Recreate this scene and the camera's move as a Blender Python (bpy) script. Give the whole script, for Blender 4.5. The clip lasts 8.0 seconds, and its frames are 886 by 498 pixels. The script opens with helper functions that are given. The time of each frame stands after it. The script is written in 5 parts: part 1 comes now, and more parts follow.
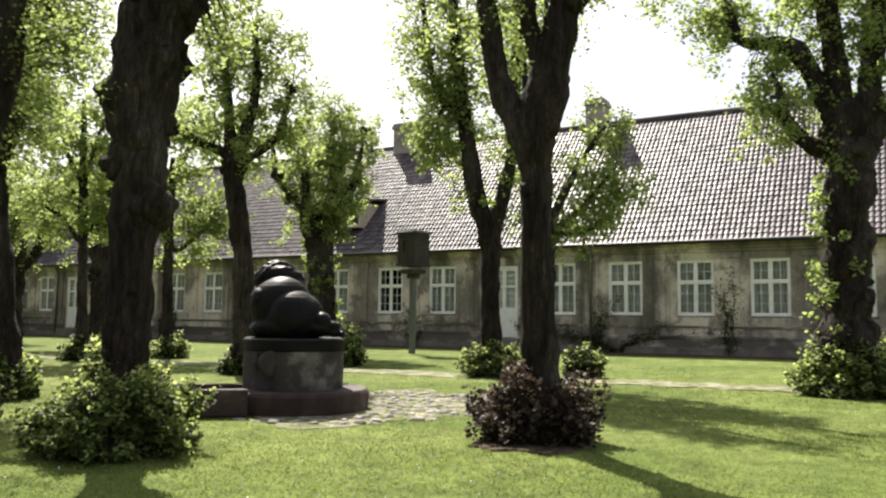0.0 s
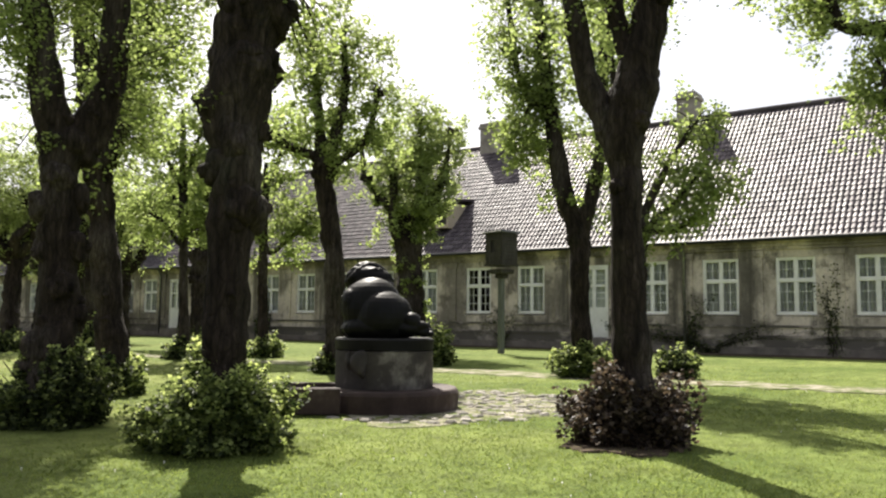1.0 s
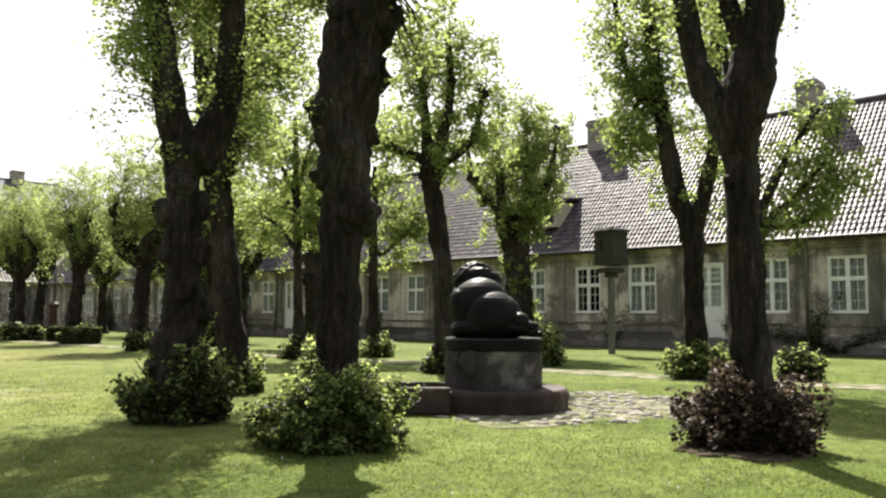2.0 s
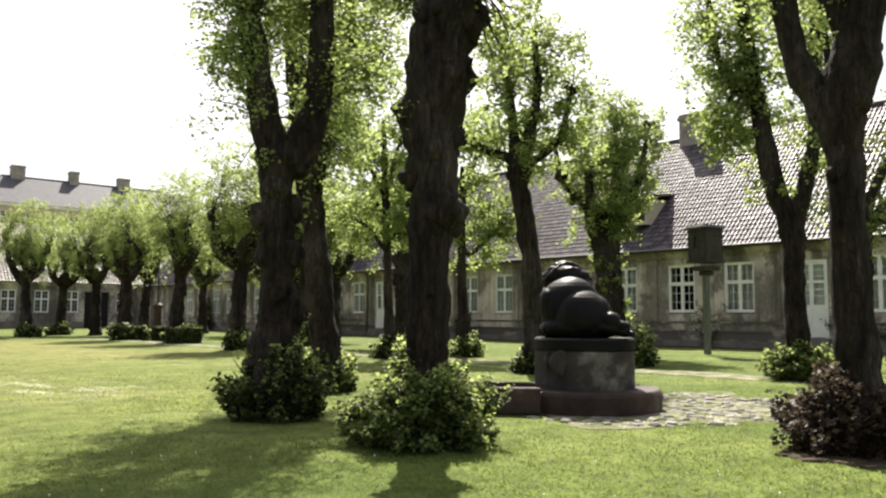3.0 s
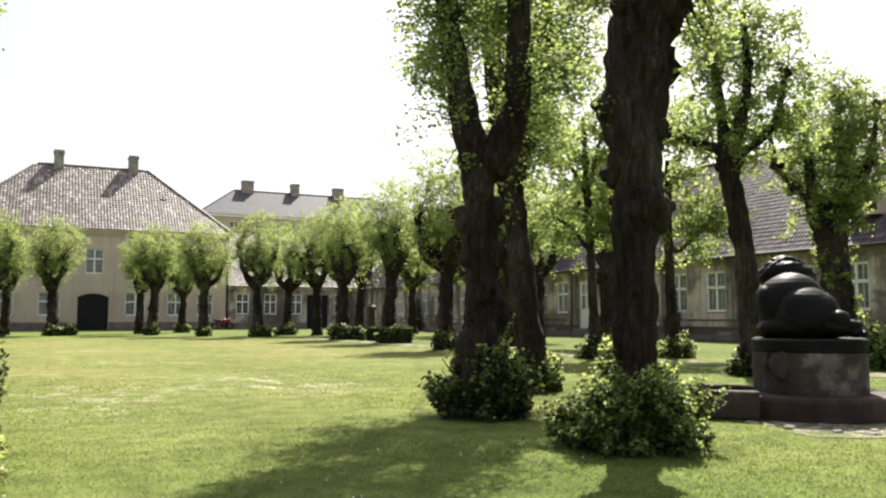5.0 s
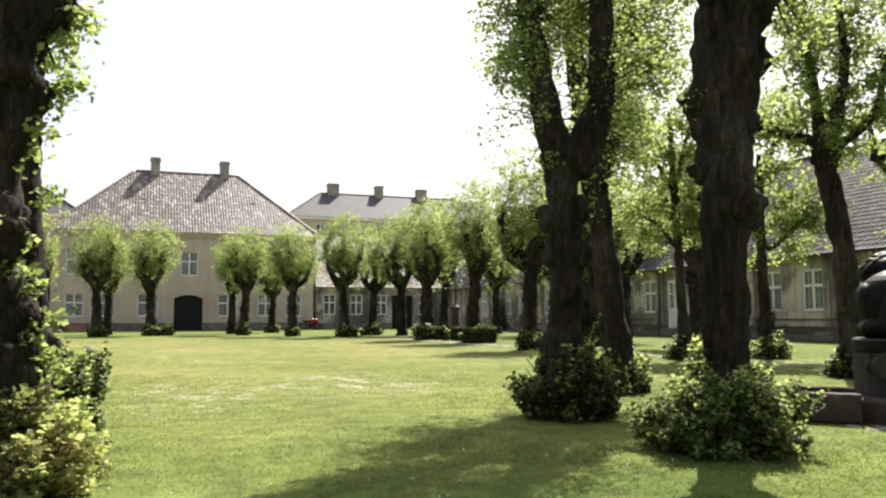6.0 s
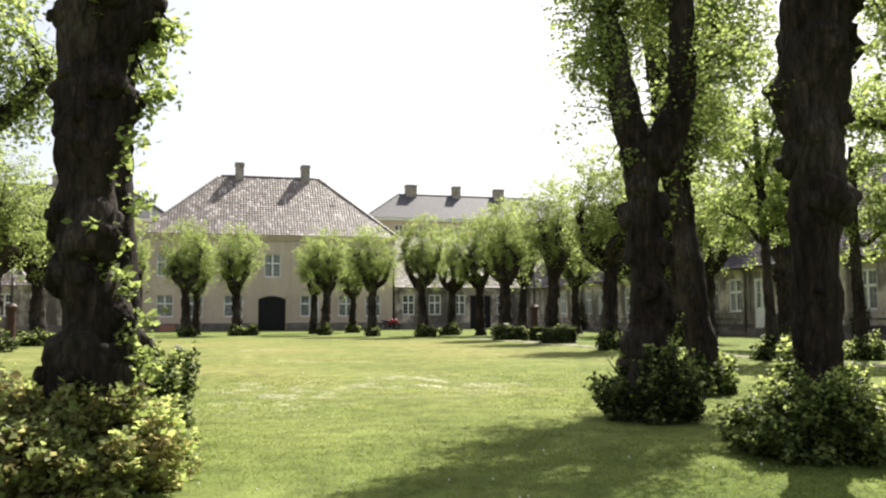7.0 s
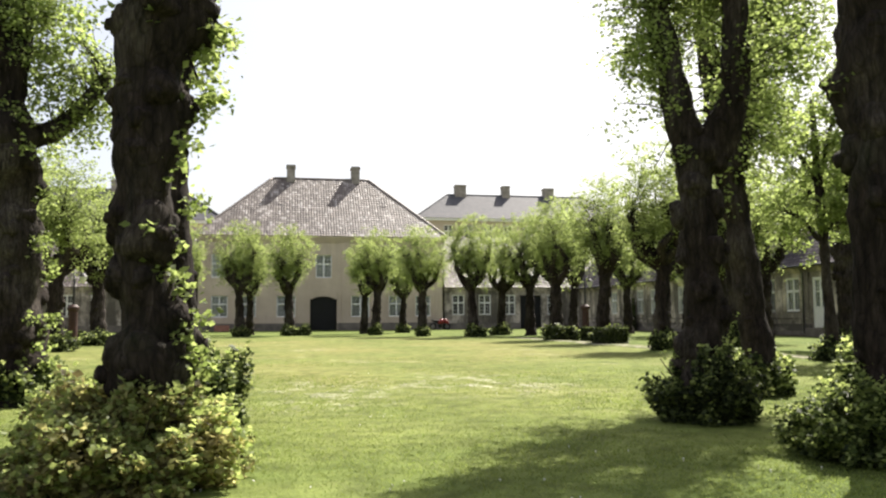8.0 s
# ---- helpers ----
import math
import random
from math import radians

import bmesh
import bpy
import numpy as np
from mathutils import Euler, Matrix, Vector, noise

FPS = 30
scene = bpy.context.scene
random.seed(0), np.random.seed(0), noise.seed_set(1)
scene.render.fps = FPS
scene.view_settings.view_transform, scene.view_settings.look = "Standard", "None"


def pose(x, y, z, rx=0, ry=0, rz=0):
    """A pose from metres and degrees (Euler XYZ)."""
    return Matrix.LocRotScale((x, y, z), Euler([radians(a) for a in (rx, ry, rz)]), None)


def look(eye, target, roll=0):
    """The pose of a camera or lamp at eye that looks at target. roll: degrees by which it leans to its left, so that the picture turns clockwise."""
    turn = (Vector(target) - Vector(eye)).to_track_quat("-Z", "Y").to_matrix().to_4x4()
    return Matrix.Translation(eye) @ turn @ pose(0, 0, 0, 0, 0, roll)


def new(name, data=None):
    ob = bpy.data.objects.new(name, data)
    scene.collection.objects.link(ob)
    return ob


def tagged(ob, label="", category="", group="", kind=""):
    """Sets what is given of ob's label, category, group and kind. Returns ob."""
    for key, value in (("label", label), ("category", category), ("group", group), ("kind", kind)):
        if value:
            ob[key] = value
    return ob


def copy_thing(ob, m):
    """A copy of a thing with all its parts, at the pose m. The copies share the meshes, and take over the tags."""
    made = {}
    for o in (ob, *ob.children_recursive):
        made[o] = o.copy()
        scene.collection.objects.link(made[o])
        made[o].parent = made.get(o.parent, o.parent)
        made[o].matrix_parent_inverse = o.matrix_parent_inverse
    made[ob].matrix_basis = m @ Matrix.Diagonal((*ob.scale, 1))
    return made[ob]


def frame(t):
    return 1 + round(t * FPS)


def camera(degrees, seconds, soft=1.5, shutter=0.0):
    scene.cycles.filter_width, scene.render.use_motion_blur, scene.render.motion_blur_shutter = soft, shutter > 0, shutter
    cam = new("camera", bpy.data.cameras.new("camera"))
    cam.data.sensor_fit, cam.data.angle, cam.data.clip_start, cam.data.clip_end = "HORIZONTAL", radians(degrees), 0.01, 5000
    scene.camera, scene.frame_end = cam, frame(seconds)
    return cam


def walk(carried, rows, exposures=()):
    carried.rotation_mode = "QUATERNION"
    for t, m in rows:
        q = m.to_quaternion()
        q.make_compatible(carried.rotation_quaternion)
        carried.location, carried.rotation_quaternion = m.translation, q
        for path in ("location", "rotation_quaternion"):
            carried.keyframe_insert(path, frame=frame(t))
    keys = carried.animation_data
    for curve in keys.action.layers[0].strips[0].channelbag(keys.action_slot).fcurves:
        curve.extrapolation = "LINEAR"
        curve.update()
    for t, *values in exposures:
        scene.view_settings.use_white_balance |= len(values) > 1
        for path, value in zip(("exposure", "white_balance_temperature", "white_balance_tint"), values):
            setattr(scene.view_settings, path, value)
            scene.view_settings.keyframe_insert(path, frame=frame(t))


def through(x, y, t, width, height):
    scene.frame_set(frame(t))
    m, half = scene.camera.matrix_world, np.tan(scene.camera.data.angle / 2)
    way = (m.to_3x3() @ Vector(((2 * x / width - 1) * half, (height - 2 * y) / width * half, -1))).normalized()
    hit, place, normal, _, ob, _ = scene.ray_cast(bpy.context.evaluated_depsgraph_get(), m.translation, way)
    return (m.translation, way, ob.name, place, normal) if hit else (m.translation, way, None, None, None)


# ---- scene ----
cam = camera(57.22, 8.0, soft=2.25)
EYE = (0.0, 0.0, 1.1)
TURNS = [
    (0.0, 95.0, -0.66, -60.58), (0.5, 94.98, -0.62, -58.62), (1.0, 94.93, -0.54, -54.35), (1.5, 94.90, -0.46, -50.28),
    (3.0, 94.83, -0.26, -40.49), (3.5, 94.82, -0.20, -37.35), (4.0, 94.81, -0.12, -33.57), (4.5, 94.81, -0.04, -29.71),
    (5.0, 94.81, 0.04, -26.20), (6.5, 94.83, 0.22, -17.52), (7.0, 94.84, 0.28, -14.79), (7.5, 94.85, 0.32, -12.79),
    (8.0, 94.86, 0.35, -11.28)]
walk(cam, [(t, pose(*EYE, rx, ry, rz)) for t, rx, ry, rz in TURNS], exposures=[(0.0, 1.27), (8.0, 1.31)])

# ---- daylight ----
SUN_AZ, SUN_EL = radians(41.5), radians(49)
world = bpy.data.worlds.new("world")
scene.world = world
world.use_nodes = True
wn = world.node_tree.nodes
sky = wn.new("ShaderNodeTexSky")
sky.sky_type = "NISHITA"
sky.sun_disc = False
sky.sun_elevation, sky.sun_rotation = SUN_EL, SUN_AZ
sky.air_density, sky.dust_density, sky.ozone_density = 1.0, 3.5, 0.6
wn["Background"].inputs["Strength"].default_value = 0.085
# thin white haze all over the sky
haze = wn.new("ShaderNodeMix")
haze.data_type, haze.blend_type = "RGBA", "MIX"
haze.inputs[0].default_value = 0.4
haze.inputs[7].default_value = (5.3, 4.9, 4.7, 1)
world.node_tree.links.new(sky.outputs[0], haze.inputs[6])
world.node_tree.links.new(haze.outputs[2], wn["Background"].inputs["Color"])
sun = new("sun", bpy.data.lights.new("sun", "SUN"))
sun.data.energy, sun.data.angle, sun.data.color = 5.0, radians(0.5), (1.0, 0.935, 0.84)
sun.matrix_world = look((40 * math.sin(SUN_AZ), 40 * math.cos(SUN_AZ), 40 * math.tan(SUN_EL)), (0, 0, 0))


# ---- materials ----
class Mat:
    """A small builder for node materials."""

    def __init__(self, name, rough=0.8, metal=0.0, spec=0.5):
        self.m = bpy.data.materials.new(name)
        self.m.use_nodes = True
        self.t = self.m.node_tree
        self.b = self.t.nodes["Principled BSDF"]
        self.b.inputs["Roughness"].default_value = rough
        self.b.inputs["Metallic"].default_value = metal
        self.b.inputs["Specular IOR Level"].default_value = spec
        self.pos = self.t.nodes.new("ShaderNodeNewGeometry").outputs["Position"]

    def link(self, a, b):
        self.t.links.new(a, b)
        return a

    def scaled(self, sx, sy, sz):
        n = self.t.nodes.new("ShaderNodeVectorMath")
        n.operation = "MULTIPLY"
        n.inputs[1].default_value = (sx, sy, sz)
        self.link(self.pos, n.inputs[0])
        return n.outputs[0]

    def noise(self, scale, detail=4.0, rough=0.6, vec=None):
        n = self.t.nodes.new("ShaderNodeTexNoise")
        n.inputs["Scale"].default_value, n.inputs["Detail"].default_value, n.inputs["Roughness"].default_value = scale, detail, rough
        self.link(vec or self.pos, n.inputs["Vector"])
        return n.outputs["Fac"]

    def voronoi(self, scale, feature="F1", vec=None):
        n = self.t.nodes.new("ShaderNodeTexVoronoi")
        n.feature = feature
        n.inputs["Scale"].default_value = scale
        self.link(vec or self.pos, n.inputs["Vector"])
        return n.outputs["Distance"]

    def ramp(self, fac, *stops):
        n = self.t.nodes.new("ShaderNodeValToRGB")
        e = n.color_ramp.elements
        while len(e) < len(stops):
            e.new(0.5)
        for s, (p, c) in zip(e, stops):
            s.position = p
            s.color = (*c, 1) if isinstance(c, tuple) else (c, c, c, 1)
        self.link(fac, n.inputs[0])
        return n.outputs[0]

    def mix(self, fac, a, b, mode="MIX"):
        n = self.t.nodes.new("ShaderNodeMix")
        n.data_type, n.blend_type = "RGBA", mode
        for v, k in ((fac, 0), (a, 6), (b, 7)):
            if isinstance(v, (float, int)):
                n.inputs[k].default_value = v
            elif isinstance(v, tuple):
                n.inputs[k].default_value = (*v, 1)
            else:
                self.link(v, n.inputs[k])
        return n.outputs[2]

    def away(self, x, y, rx, ry):
        """Grows from 0 at (x, y) to 1 at the rim of that ellipse."""
        n = self.t.nodes.new("ShaderNodeVectorMath")
        n.operation = "SUBTRACT"
        n.inputs[1].default_value = (x, y, 0)
        self.link(self.pos, n.inputs[0])
        s = self.t.nodes.new("ShaderNodeVectorMath")
        s.operation = "MULTIPLY"
        s.inputs[1].default_value = (1 / rx, 1 / ry, 0)
        self.link(n.outputs[0], s.inputs[0])
        q = self.t.nodes.new("ShaderNodeVectorMath")
        q.operation = "LENGTH"
        self.link(s.outputs[0], q.inputs[0])
        return q.outputs["Value"]

    def random(self):
        return self.t.nodes.new("ShaderNodeObjectInfo").outputs["Random"]

    def island(self):
        return self.t.nodes.new("ShaderNodeNewGeometry").outputs["Random Per Island"]

    def color(self, c):
        if isinstance(c, tuple):
            self.b.inputs["Base Color"].default_value = (*c, 1)
        else:
            self.link(c, self.b.inputs["Base Color"])
        return self

    def rough(self, c):
        self.link(c, self.b.inputs["Roughness"])
        return self

    def bump(self, h, dist=0.02, strength=0.6):
        n = self.t.nodes.new("ShaderNodeBump")
        n.inputs["Distance"].default_value, n.inputs["Strength"].default_value = dist, strength
        self.link(h, n.inputs["Height"])
        self.link(n.outputs[0], self.b.inputs["Normal"])
        return self


def leaf_material(name, dark, light, through=0.5, spec=0.3, mid=0.5):
    k = Mat(name, rough=0.5, spec=spec)
    tint = k.ramp(k.island(), (0.0, dark), (0.55, tuple(a + (b - a) * mid for a, b in zip(dark, light))), (1.0, light))
    broad = k.ramp(k.noise(0.9, 2), (0.3, 0.75), (0.7, 1.2))
    col = k.mix(1.0, tint, broad, "MULTIPLY")
    k.color(col)
    tr = k.t.nodes.new("ShaderNodeBsdfTranslucent")
    warm = k.mix(1.0, col, (2.25, 2.2, 1.95), "MULTIPLY")
    k.link(warm, tr.inputs["Color"])
    mx = k.t.nodes.new("ShaderNodeMixShader")
    mx.inputs[0].default_value = through
    k.link(k.b.outputs[0], mx.inputs[1])
    k.link(tr.outputs[0], mx.inputs[2])
    k.link(mx.outputs[0], k.t.nodes["Material Output"].inputs["Surface"])
    return k.m


def make_materials():
    M = {}
    k = Mat("mown_lawn", rough=0.9, spec=0.05)
    tone = k.ramp(k.noise(0.35, 6, 0.65), (0.36, (0.074, 0.106, 0.026)), (0.62, (0.143, 0.174, 0.051)))
    clover = k.ramp(k.noise(2.6, 5, 0.7), (0.36, 0.68), (0.6, 1.22))
    fine = k.ramp(k.noise(26, 3), (0.3, 0.84), (0.7, 1.16))
    blotch = k.ramp(k.noise(0.16, 5, 0.7, k.scaled(1, 0.6, 1)), (0.42, 0.25), (0.62, 1.0))
    worn = k.ramp(k.away(2.0, 30, 14, 27), (0.4, 1.0), (1.0, 0.0))
    dry = k.mix(1.0, worn, blotch, "MULTIPLY")
    col = k.mix(dry, tone, (0.182, 0.176, 0.064))
    daisy = k.ramp(k.voronoi(9), (0.0, 1.0), (0.1, 0.0))
    patch = k.ramp(k.noise(0.17, 3), (0.55, 0.0), (0.66, 1.0))
    pale = k.mix(1.0, worn, k.ramp(k.noise(0.33, 7, 0.75, k.scaled(1, 0.8, 1)), (0.56, 0.0), (0.68, 0.75)), "MULTIPLY")
    col = k.mix(pale, col, (0.31, 0.29, 0.17))
    bare = k.mix(1.0, k.ramp(k.away(3.27, 13.61, 2.0, 3.2), (0.3, 1.0), (1.0, 0.0)), k.ramp(k.away(0.64, 12.37, 1.3, 3.4), (0.3, 1.0), (1.0, 0.0)), "ADD")
    bare = k.mix(1.0, bare, k.ramp(k.noise(1.6, 7, 0.8, k.scaled(1, 0.6, 1)), (0.5, 0.0), (0.64, 0.7)), "MULTIPLY")
    col = k.mix(bare, col, (0.44, 0.42, 0.34))
    col = k.mix(1.0, k.mix(1.0, col, clover, "MULTIPLY"), fine, "MULTIPLY")
    col = k.mix(k.mix(1.0, daisy, patch, "MULTIPLY"), col, (0.7, 0.7, 0.62))
    M["lawn"] = k.color(col).bump(k.noise(40, 3), 0.02, 0.6).m

    M["grass"] = leaf_material("grass_blades", (0.09, 0.125, 0.031), (0.163, 0.196, 0.058), 0.45, 0.04)
    M["leaf"] = leaf_material("lime_leaves", (0.088, 0.12, 0.034), (0.212, 0.258, 0.096), 0.65)
    M["leaf_far"] = leaf_material("pollard_leaves", (0.094, 0.124, 0.04), (0.208, 0.25, 0.095), 0.65)
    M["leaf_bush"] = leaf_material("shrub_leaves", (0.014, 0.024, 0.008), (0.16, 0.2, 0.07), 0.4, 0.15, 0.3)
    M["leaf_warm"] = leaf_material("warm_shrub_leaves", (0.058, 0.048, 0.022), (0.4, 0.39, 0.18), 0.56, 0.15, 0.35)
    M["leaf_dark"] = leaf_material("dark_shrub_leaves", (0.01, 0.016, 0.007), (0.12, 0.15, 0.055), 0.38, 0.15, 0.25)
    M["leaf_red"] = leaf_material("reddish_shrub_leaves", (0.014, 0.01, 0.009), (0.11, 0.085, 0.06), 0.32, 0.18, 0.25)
    # paler leaf colour that paints sunlight onto the shrub tops
    M["leaf_sunlit"] = leaf_material("sunlit_shrub_leaves", (0.11, 0.145, 0.042), (0.31, 0.355, 0.14), 0.5, 0.15)

    k = Mat("lime_bark", rough=0.95, spec=0.15)
    v = k.scaled(9, 9, 1.6)
    col = k.ramp(k.noise(1.6, 6, 0.7, v), (0.36, (0.007, 0.0055, 0.0045)), (0.6, (0.034, 0.0255, 0.021)), (0.78, (0.115, 0.094, 0.08)))
    lichen = k.mix(1.0, k.ramp(k.noise(1.0, 4, 0.6, k.scaled(1.6, 1.6, 0.7)), (0.48, 0.0), (0.64, 0.6)), k.ramp(k.noise(3.0, 6, 0.8, v), (0.42, 0.15), (0.62, 1.0)), "MULTIPLY")
    col = k.mix(lichen, col, (0.15, 0.13, 0.115))
    moss = k.ramp(k.noise(1.1, 3), (0.6, 0.0), (0.78, 0.35))
    crack = k.ramp(k.voronoi(1.3, "DISTANCE_TO_EDGE", k.scaled(15, 15, 4.5)), (0.0, 0.66), (0.14, 1.0))
    col = k.mix(1.0, k.mix(moss, col, (0.035, 0.045, 0.015)), crack, "MULTIPLY")
    M["bark"] = k.color(col).bump(k.mix(0.5, k.noise(1.5, 6, 0.75, v), crack), 0.045, 0.9).m

    k = Mat("stained_plaster", rough=0.9, spec=0.2)
    base = k.ramp(k.noise(0.8, 5), (0.3, (0.52, 0.45, 0.385)), (0.7, (0.69, 0.605, 0.52)))
    soot = k.ramp(k.noise(0.42, 6, 0.62, k.scaled(1, 1, 0.8)), (0.43, 0.0), (0.55, 0.78))
    col = k.mix(soot, base, (0.12, 0.106, 0.09))
    streak = k.ramp(k.noise(0.5, 6, 0.65, k.scaled(1.7, 1.7, 0.22)), (0.5, 0.0), (0.6, 0.8))
    col = k.mix(streak, col, (0.085, 0.076, 0.064))
    spots = k.ramp(k.noise(1.5, 7, 0.72), (0.52, 0.0), (0.62, 0.75))
    col = k.mix(spots, col, (0.1, 0.088, 0.072))
    grit = k.ramp(k.noise(7, 6, 0.75), (0.3, 0.8), (0.7, 1.1))
    col = k.mix(1.0, col, grit, "MULTIPLY")
    M["plaster"] = k.color(col).bump(k.noise(14, 5), 0.02, 0.5).m

    k = Mat("sooty_plinth", rough=0.92, spec=0.2)
    base = k.ramp(k.noise(0.9, 5), (0.3, (0.36, 0.32, 0.28)), (0.7, (0.55, 0.48, 0.42)))
    soot = k.ramp(k.noise(0.7, 7, 0.68, k.scaled(1, 0.7, 1.6)), (0.36, 0.0), (0.5, 0.9))
    M["plinth"] = k.color(k.mix(soot, base, (0.075, 0.068, 0.06))).bump(k.noise(10, 5), 0.02, 0.6).m

    k = Mat("ochre_plaster", rough=0.9, spec=0.2)
    base = k.ramp(k.noise(0.5, 5), (0.3, (0.45, 0.37, 0.295)), (0.7, (0.57, 0.48, 0.385)))
    streak = k.ramp(k.noise(0.5, 5, 0.65, k.scaled(1.2, 1.2, 0.3)), (0.55, 0.0), (0.75, 0.5))
    M["ochre"] = k.color(k.mix(streak, base, (0.27, 0.22, 0.17))).bump(k.noise(9, 4), 0.02, 0.4).m

    k = Mat("weathered_stone", rough=0.85, spec=0.3)
    base = k.ramp(k.noise(1.3, 6), (0.3, (0.09, 0.08, 0.07)), (0.7, (0.24, 0.21, 0.18)))
    M["stone"] = k.color(base).bump(k.noise(18, 5), 0.02, 0.6).m

    k = Mat("dark_granite", rough=0.7, spec=0.4)
    base = k.ramp(k.noise(2.2, 6), (0.38, (0.016, 0.013, 0.012)), (0.54, (0.045, 0.038, 0.034)), (0.68, (0.2, 0.185, 0.165)))
    M["granite"] = k.color(base).bump(k.noise(30, 5), 0.01, 0.6).m

    k = Mat("reddish_granite", rough=0.75, spec=0.3)
    base = k.ramp(k.noise(2.5, 6), (0.35, (0.022, 0.0135, 0.0115)), (0.6, (0.056, 0.037, 0.032)), (0.8, (0.16, 0.14, 0.125)))
    M["red_granite"] = k.color(base).bump(k.noise(30, 5), 0.01, 0.6).m

    k = Mat("dark_bronze", rough=0.55, metal=0.0, spec=0.15)
    base = k.ramp(k.noise(3.0, 5), (0.35, (0.002, 0.002, 0.002)), (0.7, (0.008, 0.0076, 0.0073)))
    k.rough(k.ramp(k.noise(6, 4), (0.3, 0.42), (0.7, 0.6)))
    M["bronze"] = k.color(base).bump(k.noise(12, 4), 0.01, 0.4).m

    k = Mat("glazed_pantile", rough=0.42, spec=0.36)
    base = k.ramp(k.island(), (0.0, (0.045, 0.036, 0.041)), (0.6, (0.08, 0.064, 0.071)), (1.0, (0.15, 0.125, 0.13)))
    dirt = k.ramp(k.noise(0.6, 5), (0.35, 0.65), (0.7, 1.25))
    k.rough(k.ramp(k.noise(3.0, 4), (0.3, 0.46), (0.7, 0.66)))
    k.b.inputs["Coat Roughness"].default_value = 0.38
    M["tile"] = k.color(k.mix(1.0, base, dirt, "MULTIPLY")).bump(k.noise(20, 4), 0.01, 0.4).m

    k = Mat("old_red_pantile", rough=0.6, spec=0.45)
    # the palest stops paint sun glints onto single tiles, over their random tone
    base = k.ramp(k.island(), (0.0, (0.08, 0.064, 0.058)), (0.62, (0.165, 0.135, 0.12)), (0.8, (0.24, 0.21, 0.19)), (1.0, (0.43, 0.395, 0.37)))
    dirt = k.ramp(k.noise(0.7, 5), (0.35, 0.85), (0.7, 1.12))
    k.b.inputs["Coat Roughness"].default_value = 0.42
    M["tile_far"] = k.color(k.mix(1.0, base, dirt, "MULTIPLY")).bump(k.noise(12, 4), 0.01, 0.4).m

    k = Mat("grey_slate", rough=0.75, spec=0.3)
    base = k.ramp(k.noise(1.4, 6), (0.3, (0.06, 0.06, 0.068)), (0.7, (0.095, 0.095, 0.105)))
    M["slate"] = k.color(base).m

    k = Mat("chimney_render", rough=0.9, spec=0.2)
    base = k.ramp(k.noise(1.8, 6), (0.3, (0.2, 0.175, 0.155)), (0.7, (0.42, 0.375, 0.335)))
    M["chimney"] = k.color(base).bump(k.noise(9, 5), 0.02, 0.6).m

    k = Mat("white_window_paint", rough=0.5, spec=0.4)
    M["white"] = k.color(k.ramp(k.noise(3, 5), (0.3, (0.7, 0.69, 0.66)), (0.7, (0.84, 0.83, 0.81)))).m
    k = Mat("pale_curtain", rough=0.9, spec=0.1)
    M["curtain"] = k.color(k.ramp(k.noise(2.2, 4, 0.6, k.scaled(6, 6, 0.6)), (0.3, (0.42, 0.43, 0.4)), (0.7, (0.66, 0.67, 0.63)))).m
    # inside surfaces: the shade of unlit rooms is put into this dark colour
    k = Mat("unlit_room_dark", rough=0.9, spec=0.1)
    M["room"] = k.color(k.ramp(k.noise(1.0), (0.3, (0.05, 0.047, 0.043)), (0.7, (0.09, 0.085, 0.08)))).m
    k = Mat("window_glass", rough=0.03, spec=0.5)
    k.b.inputs["Transmission Weight"].default_value = 1.0
    k.b.inputs["IOR"].default_value = 1.2
    M["glass"] = k.color((0.92, 0.95, 0.94)).m
    k = Mat("black_gate_paint", rough=0.6, spec=0.3)
    M["gate"] = k.color(k.ramp(k.noise(2.5), (0.3, (0.004, 0.004, 0.0045)), (0.7, (0.008, 0.008, 0.009)))).m
    k = Mat("weathered_wood", rough=0.85, spec=0.2)
    M["wood"] = k.color(k.ramp(k.noise(2, 6, 0.7, k.scaled(6, 6, 1.2)), (0.3, (0.025, 0.023, 0.02)), (0.7, (0.075, 0.068, 0.058)))).bump(k.noise(3, 5, 0.7, k.scaled(8, 8, 1)), 0.01, 0.6).m
    k = Mat("mossy_green_post", rough=0.85, spec=0.2)
    M["post"] = k.color(k.ramp(k.noise(2, 6, 0.7, k.scaled(7, 7, 1.2)), (0.3, (0.07, 0.075, 0.068)), (0.7, (0.16, 0.166, 0.15)))).m
    k = Mat("zinc", rough=0.45, metal=0.7)
    M["zinc"] = k.color(k.ramp(k.noise(3), (0.3, (0.12, 0.12, 0.115)), (0.7, (0.25, 0.25, 0.24)))).m
    k = Mat("worn_cobble", rough=0.8, spec=0.3)
    base = k.ramp(k.random(), (0.0, (0.14, 0.13, 0.1)), (0.5, (0.21, 0.195, 0.16)), (1.0, (0.33, 0.305, 0.265)))
    M["cobble"] = k.color(k.mix(1.0, base, k.ramp(k.noise(9, 5), (0.3, 0.6), (0.7, 1.2)), "MULTIPLY")).bump(k.noise(30, 4), 0.01, 0.5).m
    k = Mat("sandy_path", rough=0.95, spec=0.1)
    M["path"] = k.color(k.ramp(k.noise(2.5, 7, 0.7), (0.4, (0.085, 0.12, 0.03)), (0.48, (0.15, 0.155, 0.08)), (0.62, (0.33, 0.3, 0.245)))).bump(k.noise(25, 5), 0.03, 0.7).m
    k = Mat("bare_soil", rough=1.0, spec=0.1)
